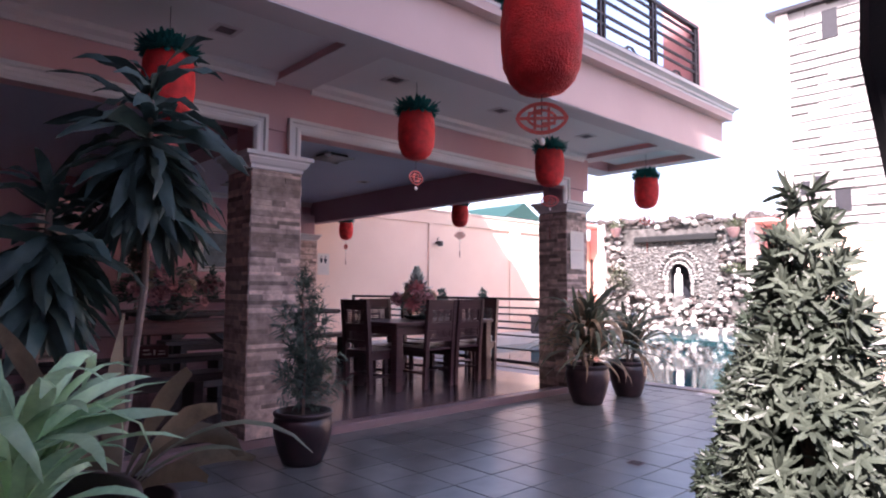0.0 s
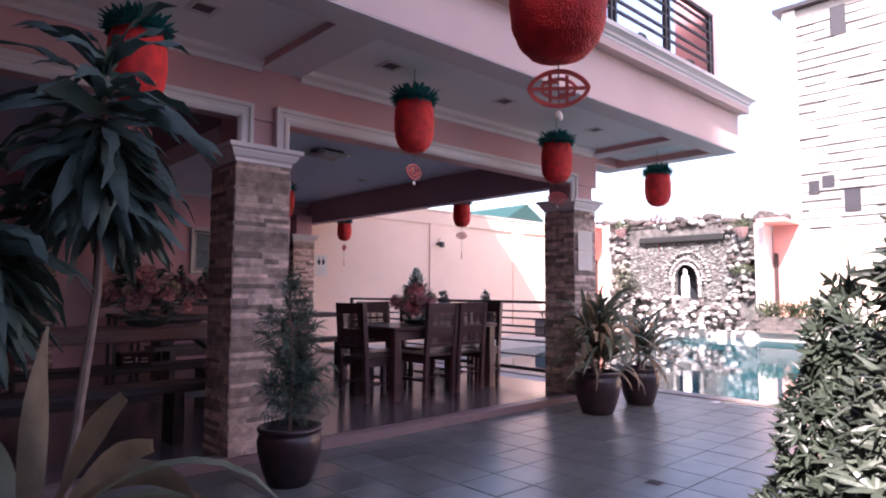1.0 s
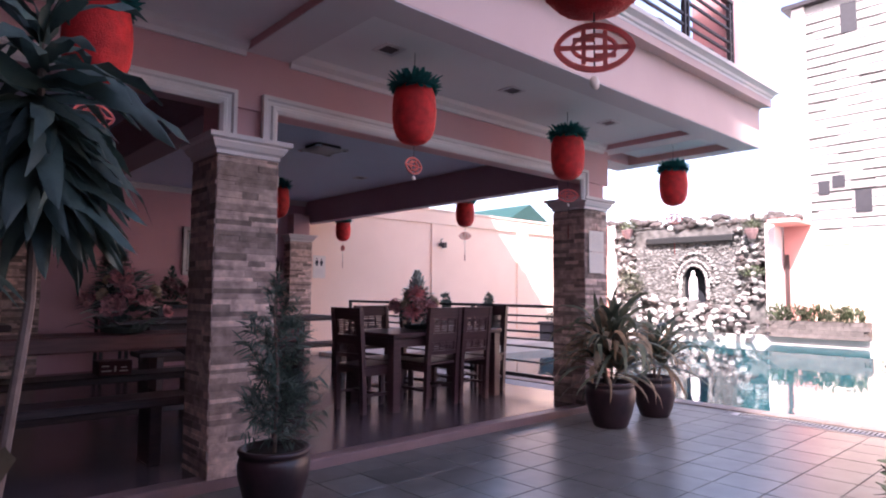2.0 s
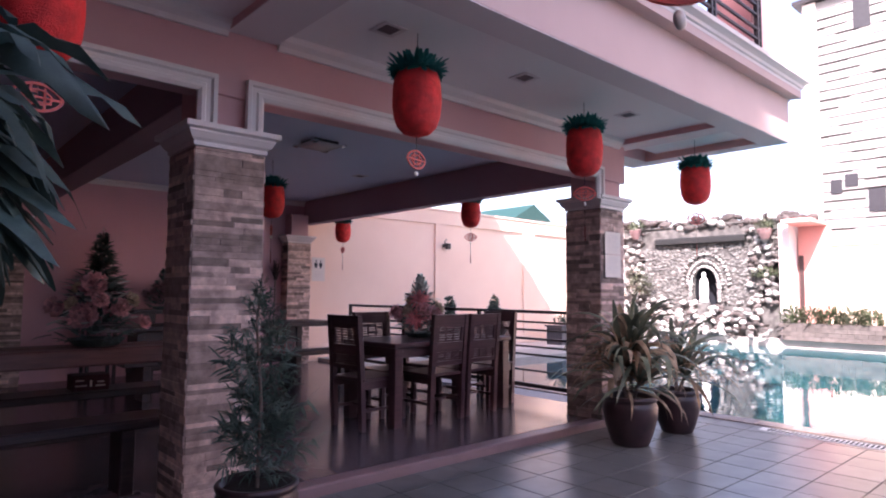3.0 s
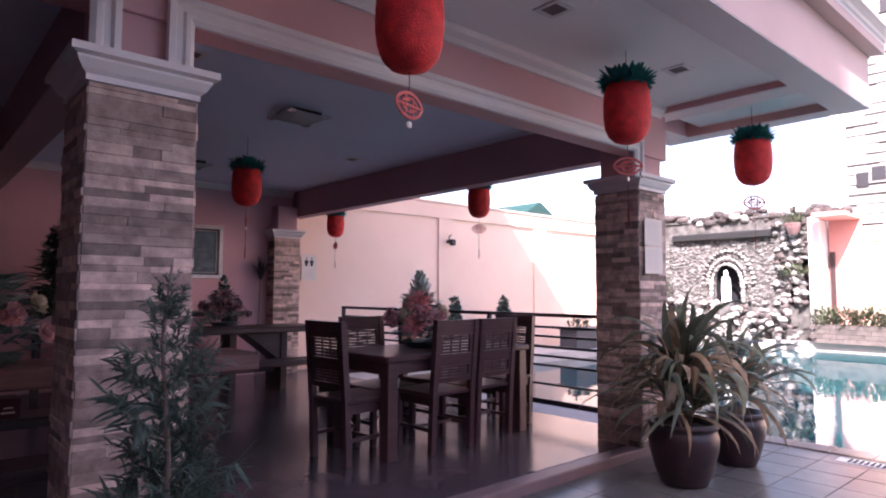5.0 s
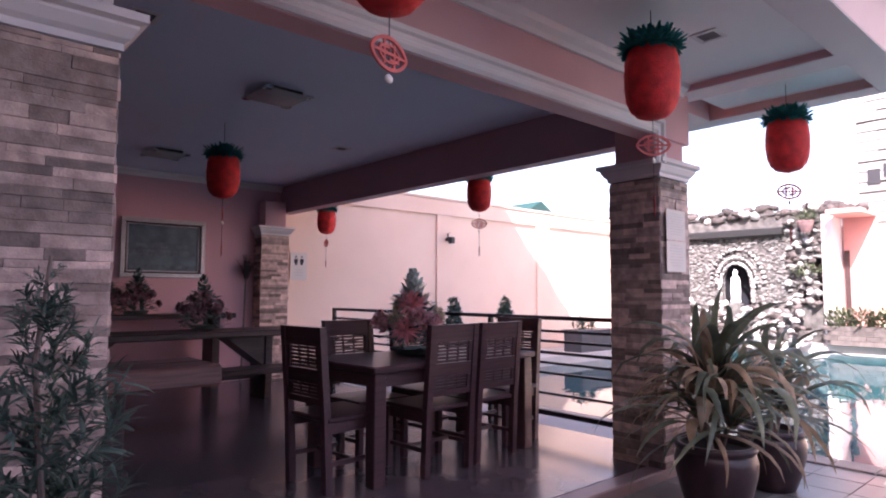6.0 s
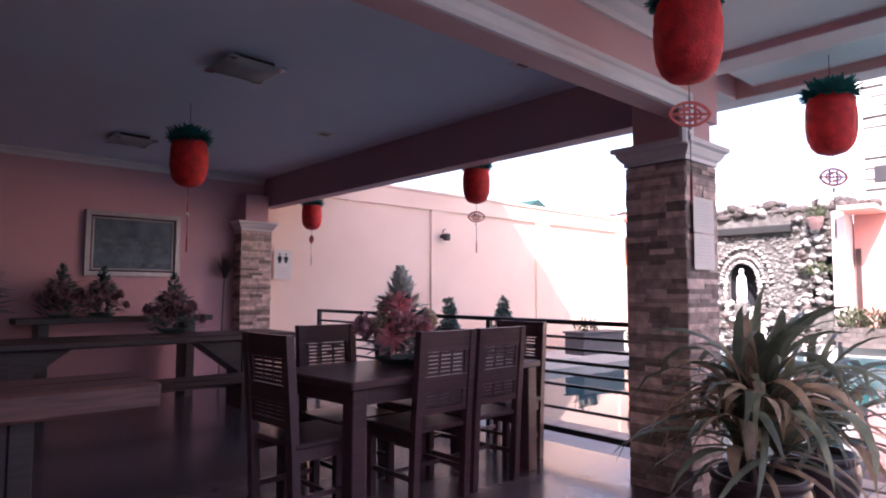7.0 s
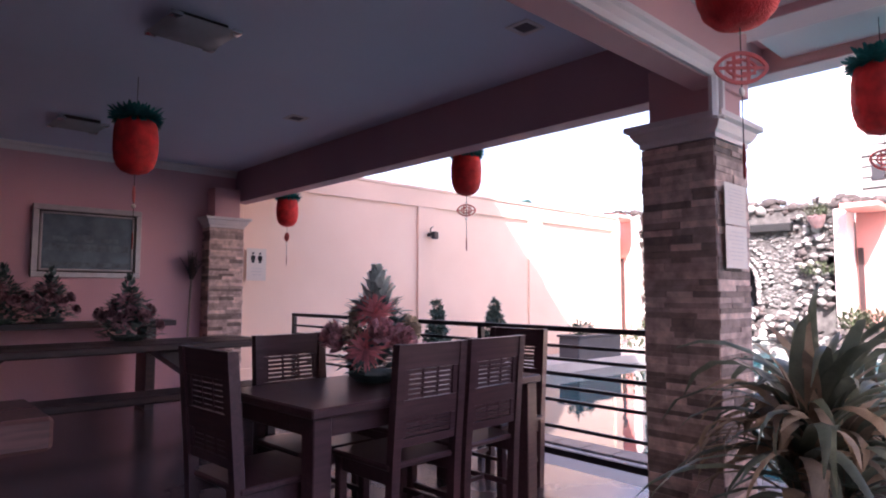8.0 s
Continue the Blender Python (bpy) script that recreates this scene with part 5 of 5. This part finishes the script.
part("rim", box(-0.73, 0.73, -0.25, 0.25, 0.401, 0.44, 0.008), M_BLUEPOT, trough)


def low_shrub(x, y, z, rx, ry, h, n, seed, label, material=None, leaf=(0.12, 0.035)):
    rng = random.Random(seed)
    ob = thing("low_shrub", (x, y, z), 0, label, "shrub", "low shrubs")
    bm = bmesh.new()
    for k in range(n):
        a, q = rng.uniform(0, 6.283), math.sqrt(rng.random())
        blade(bm, (rx * q * math.cos(a), ry * q * math.sin(a), rng.uniform(0, h) * (1.1 - 0.5 * q)), math.degrees(a) + rng.uniform(-60, 60), rng.uniform(0, 75), leaf[0] * rng.uniform(0.6, 1.3), leaf[1], 50, 3, 0.2, 0.1)
    tagged(part("foliage", bm, material or M_LEAF2, ob), kind="stuff")
    return ob


low_shrub(12.55, 9.35, 0.56, 0.35, 0.15, 0.25, 160, 51, "small leafy shrub in the planter box", M_LEAF)
low_shrub(15.0, 9.6, 0.13, 0.5, 0.3, 0.7, 260, 52, "yellow-green shrub by the garden wall", M_FERN)

# ---- grotto ----
GX = 18.45
grotto = thing("grotto", (GX, 8.95, 0.15), 0, "rock grotto with an arched niche above the pool", "grotto")
NY, NZ = -0.22, 1.45


def niche_outline(x, n=20):
    """The arched opening, from its foot at one side over the top to the other."""
    return [(x, NY + 0.34, 0.85)] + [(x, NY + 0.34 * math.cos(math.pi * k / n), NZ + 0.55 * math.sin(math.pi * k / n)) for k in range(n + 1)] + [(x, NY - 0.34, 0.85)]


bm = bmesh.new()
inner = [bm.verts.new(p) for p in niche_outline(0.0)]
outer = []
for x, y, z in niche_outline(0.0):
    dy, dz = y - NY, z - 1.2
    k = min(((2.45 - NY) if dy > 0 else (-2.2 - NY)) / dy if abs(dy) > 1e-6 else 99, (1.95 / dz if dz > 0 else -1.2 / dz) if abs(dz) > 1e-6 else 99)
    outer.append(bm.verts.new((0.0, NY + dy * k, 1.2 + dz * k)))
n = len(inner)
for k in range(n):
    bm.faces.new((inner[k], inner[(k + 1) % n], outer[(k + 1) % n], outer[k]))
for y, z in ((2.45, 3.15), (-2.2, 3.15), (2.45, 0.0), (-2.2, 0.0)):
    part("corner_fill", box(-0.004 if z > 1 else -0.003, 0.02, min(y, y - math.copysign(0.75, y)), max(y, y - math.copysign(0.75, y)), min(z, 2.0 if z > 1 else 0.0), max(z, 0.9 if z < 1 else z)), M_GROTTO, grotto)
part("rock_face", bm, M_GROTTO, grotto)
part("back_wall", box(0.50, 0.55, -2.2, 2.45, 0.0, 3.15), M_GROTTO, grotto)
part("roof_slab", box(-0.05, 0.55, -2.2, 2.45, 3.152, 3.2), M_GROTTO, grotto)
bm = bmesh.new()
a, b = [bm.verts.new(p) for p in niche_outline(0.0)], [bm.verts.new(p) for p in niche_outline(0.48)]
for k in range(n):
    bm.faces.new((a[k], a[(k + 1) % n], b[(k + 1) % n], b[k]))
bm.faces.new(b)
part("niche", bm, M_NICHE, grotto, "dark arched niche")
for y0, y1, lab in ((-2.50, -2.24, ""), (2.47, 2.70, "")):
    part("column", box(-0.12, 0.55, y0, y1, 0, 3.05 if y0 < 0 else 3.30, 0.01), M_WHITE, grotto, "white painted column")
rocks = [rock_mesh("stone", 100 + k, M_ROCK, 0.55 + 0.12 * (k % 4)) for k in range(7)]
darks = [rock_mesh("dark_stone", 200 + k, M_ROCKD, 0.5 + 0.1 * (k % 3)) for k in range(4)]
rng = random.Random(61)


def stone(y, z, s, x=-0.05, dark=False):
    piece("dark_stone" if dark else "stone", rng.choice(darks if dark else rocks), grotto, tilt((x, y, z), rng.uniform(-30, 30), rng.uniform(-30, 30), rng.uniform(0, 360), (s, s * rng.uniform(0.8, 1.3), s * rng.uniform(0.8, 1.1))))


for k in range(230):
    zz = 0.95 * rng.random() ** 1.2
    stone(rng.uniform(-2.15, 2.4), 0.05 + zz, rng.uniform(0.11, 0.25), -0.05 - 0.55 * (1 - zz), rng.random() < 0.3)
for k in range(105):
    stone(rng.uniform(-2.2, -1.45), rng.uniform(0.9, 3.0), rng.uniform(0.10, 0.23), rng.uniform(-0.12, 0.0), rng.random() < 0.35)
for k in range(95):
    stone(rng.uniform(1.75, 2.4), rng.uniform(0.9, 3.0), rng.uniform(0.10, 0.23), rng.uniform(-0.12, 0.0), rng.random() < 0.35)
for k in range(64):
    stone(-2.6 + 5.3 * k / 63 + rng.uniform(-0.05, 0.05), 3.12 + rng.uniform(0, 0.22) + (0.10 if k > 44 else 0), rng.uniform(0.24, 0.44), rng.uniform(0, 0.15), rng.random() < 0.85)
# arch of stones and pebbles round the niche
for k in range(22):
    a = math.pi * k / 21
    for rr, s in ((0.43, 0.12), (0.56, 0.11), (0.74, 0.12)):
        stone(-0.22 + rr * 0.92 * math.cos(a), 1.45 + rr * 1.18 * math.sin(a), s, -0.12 if rr < 0.6 else -0.06)
for k in range(12):
    for s in (-1, 1):
        stone(-0.22 + s * 0.42, 0.95 + 0.05 * k, 0.14, -0.12)
pebbles = bmesh.new()
for k in range(1100):
    yy, zz = rng.uniform(-1.5, 1.75), rng.uniform(0.85, 2.6)
    if abs(yy + 0.22) < 0.40 and zz < 2.0:
        continue
    b2 = bmesh.new()
    bmesh.ops.create_icosphere(b2, subdivisions=1, radius=rng.uniform(0.03, 0.06))
    join(pebbles, b2, tilt((-0.01, yy, zz), 0, 0, 0, (0.7, 1.2, 0.8)))
tagged(part("pebble_facing", pebbles, M_PEBBLE, grotto), kind="stuff")
part("frieze", box(-0.20, -0.005, -1.40, 1.30, 2.62, 2.82, 0.03), M_SLATE, grotto, "dark stone beam over the niche")
for yy, zz in ((-1.98, 2.62), (1.85, 2.85)):
    p = part("wall_pot", lathe([(0.02, 0), (0.10, 0.03), (0.17, 0.2), (0.19, 0.30), (0.16, 0.31), (0.1, 0.29)], 14), M_STEP, grotto, "terracotta wall pot")
    p.matrix_basis = tilt((-0.28, yy, zz), 0, -12, 0)
    low_shrub(GX - 0.28, 8.95 + yy, 0.15 + zz + 0.28, 0.2, 0.22, 0.22, 90, int(zz * 10), "pale fern in a wall pot on the grotto", M_FERN, (0.22, 0.03))
low_shrub(GX - 0.35, 10.75, 1.25, 0.25, 0.5, 0.9, 330, 71, "dense climbing shrub on the grotto rocks", M_LEAF2)
low_shrub(GX - 0.25, 7.0, 1.75, 0.2, 0.35, 0.3, 120, 72, "small fern among the grotto rocks", M_FERN)
statue = new("statue", mesh_of(lathe([(0.16, 0.0), (0.17, 0.05), (0.14, 0.12), (0.165, 0.35), (0.15, 0.62), (0.125, 0.78), (0.06, 0.84), (0.075, 0.90), (0.07, 0.97), (0.03, 1.02)], 16), "statue", M_STATUE, True))
statue.matrix_world = pose(GX - 0.16, 8.73, 0.15 + 0.93, 0, 0, 0) @ Matrix.Diagonal((0.78, 0.78, 0.84, 1))
tagged(statue, "small white plaster statue standing before the niche", "statue")
plinth = thing("statue_plinth", (GX - 0.23, 8.73, 0.15), 0, "rough grey stone plinth under the statue", "plinth")
part("block", box(-0.10, 0.22, -0.16, 0.16, 0.0, 0.93, 0.05), M_PEBBLE, plinth)

# side recesses beside the grotto, each under a small roof
for y0, y1, h in ((5.72, 6.42, 3.22), (11.66, 12.35, 3.5)):
    ob = thing("side_doorway", (18.0, (y0 + y1) / 2, 0.15), 0, "salmon painted doorway under a small stone-topped roof", "doorway", "side doorways", "structure")
    hw = (y1 - y0) / 2
    part("rear_panel", box(0.90, 0.997, -hw, hw, 0, h - 0.25), M_SALMON, ob)
    part("roof", box(-0.30, 0.997, -hw, hw, h - 0.247, h - 0.14, 0.01), M_SALMON, ob)
    part("door", box(0.86, 0.897, hw - 0.13, hw - 0.02, 0, 2.2, 0.004), M_OLDWOOD, ob, "dark narrow door")
    rr = random.Random(int(y0))
    for k in range(6):
        piece("dark_stone", rr.choice(darks), ob, tilt((rr.uniform(-0.05, 0.2), -hw + 2 * hw * (k + 0.5) / 6, h - 0.08), rr.uniform(-20, 20), 0, rr.uniform(0, 360), rr.uniform(0.2, 0.32)))

# brick planter on the far deck
bed = thing("brick_planter", (18.15, 5.45, 0.15), 0, "long low brown brick planter with shrubs", "planter")
part("core", box(-0.18, 0.22, -1.15, 1.10, 0, 0.44), M_BRICK, bed)
brick_me = mesh_of(box(-0.03, 0.03, -0.1385, 0.1385, -0.0535, 0.0535, 0.003), "brick", M_BRICK)
for row in range(4):
    for k in range(8):
        piece("brick", brick_me, bed, tilt((-0.20, -1.0 + 0.28 * k + (0.07 if row % 2 else -0.07), 0.055 + 0.11 * row)))
for k in range(5):
    low_shrub(18.15, 4.65 + 0.42 * k, 0.55, 0.25, 0.28, 0.46, 260, 80 + k, "green and yellow bedding shrub in the brick planter", M_LEAF2 if k % 2 else M_FERN, (0.16, 0.045))
low_shrub(18.2, 3.6, 0.15, 0.35, 0.5, 0.5, 150, 90, "low green shrub on the far deck", M_LEAF2, (0.16, 0.045))

# ---- distance ----
block = thing("block_building", (26.0, 0, -1.4), 0, "tall unfinished whitewashed concrete block building", "building")
part("shell", box(0.06, 9.0, -20, 8.35, 0, 13.6), M_JOINT, block)
bm = bmesh.new()
rng = random.Random(91)
holes = ((6.75, 7.15, 6.55, 7.0), (7.25, 7.6, 6.35, 6.85), (5.95, 6.45, 5.6, 6.4), (6.2, 6.7, 12.2, 13.3), (3.2, 4.0, 12.2, 13.3), (2.6, 3.4, 7.2, 8.4))
for r in range(40):
    for k in range(40):
        y1 = 8.35 - 0.72 * k - (0.36 if r % 2 else 0)
        y0, z0 = y1 - 0.70, 0.34 * r
        if y0 < -19.9:
            continue
        box(0.0 + rng.uniform(0, 0.02), 0.058, y0 - rng.uniform(0, 0.018), min(y1, 8.35), z0 + rng.choice((0, 0, 0.01)), z0 + 0.338 - rng.choice((0.02, 0.03, 0.045, 0.06, 0.075, 0.09)), 0, bm)
tagged(part("blockwork", bm, M_BLOCK, block), kind="stuff")
for ha, hb, hc, hd in holes:
    part("window", box(-0.03, 0.02, ha, hb, hc, hd), M_DARK, block, "dark unglazed window")
for yy in (8.1, 3.9, -0.4):
    part("pier", box(-0.08, -0.002, yy - 0.22, yy + 0.22, 0, 13.6, 0.01), M_CREAM, block)
part("roof_edge", box(-0.3, 9.2, -20, 8.6, 13.603, 13.75), M_IRON, block)
house = thing("gabled_house", (36.3, 30, -1.4), 0, "distant house with a green metal gable roof", "house")
part("wall", box(-1.7, 1.7, 0.3, 12, 0, 8.2), M_CREAM, house)
bm = bmesh.new()
v = [bm.verts.new(p) for p in ((-2.2, 0, 8.1), (2.2, 0, 8.1), (0, 0, 9.3), (-2.2, 12.3, 8.1), (2.2, 12.3, 8.1), (0, 12.3, 9.3))]
for f in ((0, 1, 2), (3, 5, 4), (0, 2, 5, 3), (1, 4, 5, 2), (0, 3, 4, 1)):
    bm.faces.new([v[k] for k in f])
part("roof", bm, M_GREENROOF, house)


# ---- patio tiles, nearest ones singly ----
TS = 0.335
tile_me = mesh_of(box(-TS / 2 + 0.0035, TS / 2 - 0.0035, -TS / 2 + 0.0035, TS / 2 - 0.0035, -0.012, 0.0, 0.002), "floor_tile", M_TILE)
far_tiles = bmesh.new()
count = 0
for i in range(-20, 22):
    for j in range(-30, 15):
        cx, cy = 0.30 + TS * (i + 0.5), -0.315 + TS * (j - 0.5)
        x1, y1 = min(cx + TS / 2, 7.30), min(cy + TS / 2, 3.983)
        if x1 - cx < -0.12 or y1 - cy < -0.12:
            continue
        if x1 < cx + TS / 2 - 0.001 or y1 < cy + TS / 2 - 0.001:
            join(far_tiles, box(cx - TS / 2 + 0.0035, x1 - 0.002, cy - TS / 2 + 0.0035, y1 - 0.002, -0.012, 0.0))
            continue
        if 2.3 < cx < 7.3 and 0.5 < cy < 4.0 and count < 300:
            piece("floor_tile", tile_me, patio, tilt((cx, cy, random.uniform(-0.0008, 0.0008)), random.uniform(-0.12, 0.12), random.uniform(-0.12, 0.12)))
            count += 1
        elif cy > -4 and cx > -5:
            join(far_tiles, box(cx - TS / 2 + 0.0035, cx + TS / 2 - 0.0035, cy - TS / 2 + 0.0035, cy + TS / 2 - 0.0035, -0.012, 0.0))
ob = part("tile_field", far_tiles, M_TILE, patio)
tagged(ob, kind="stuff")
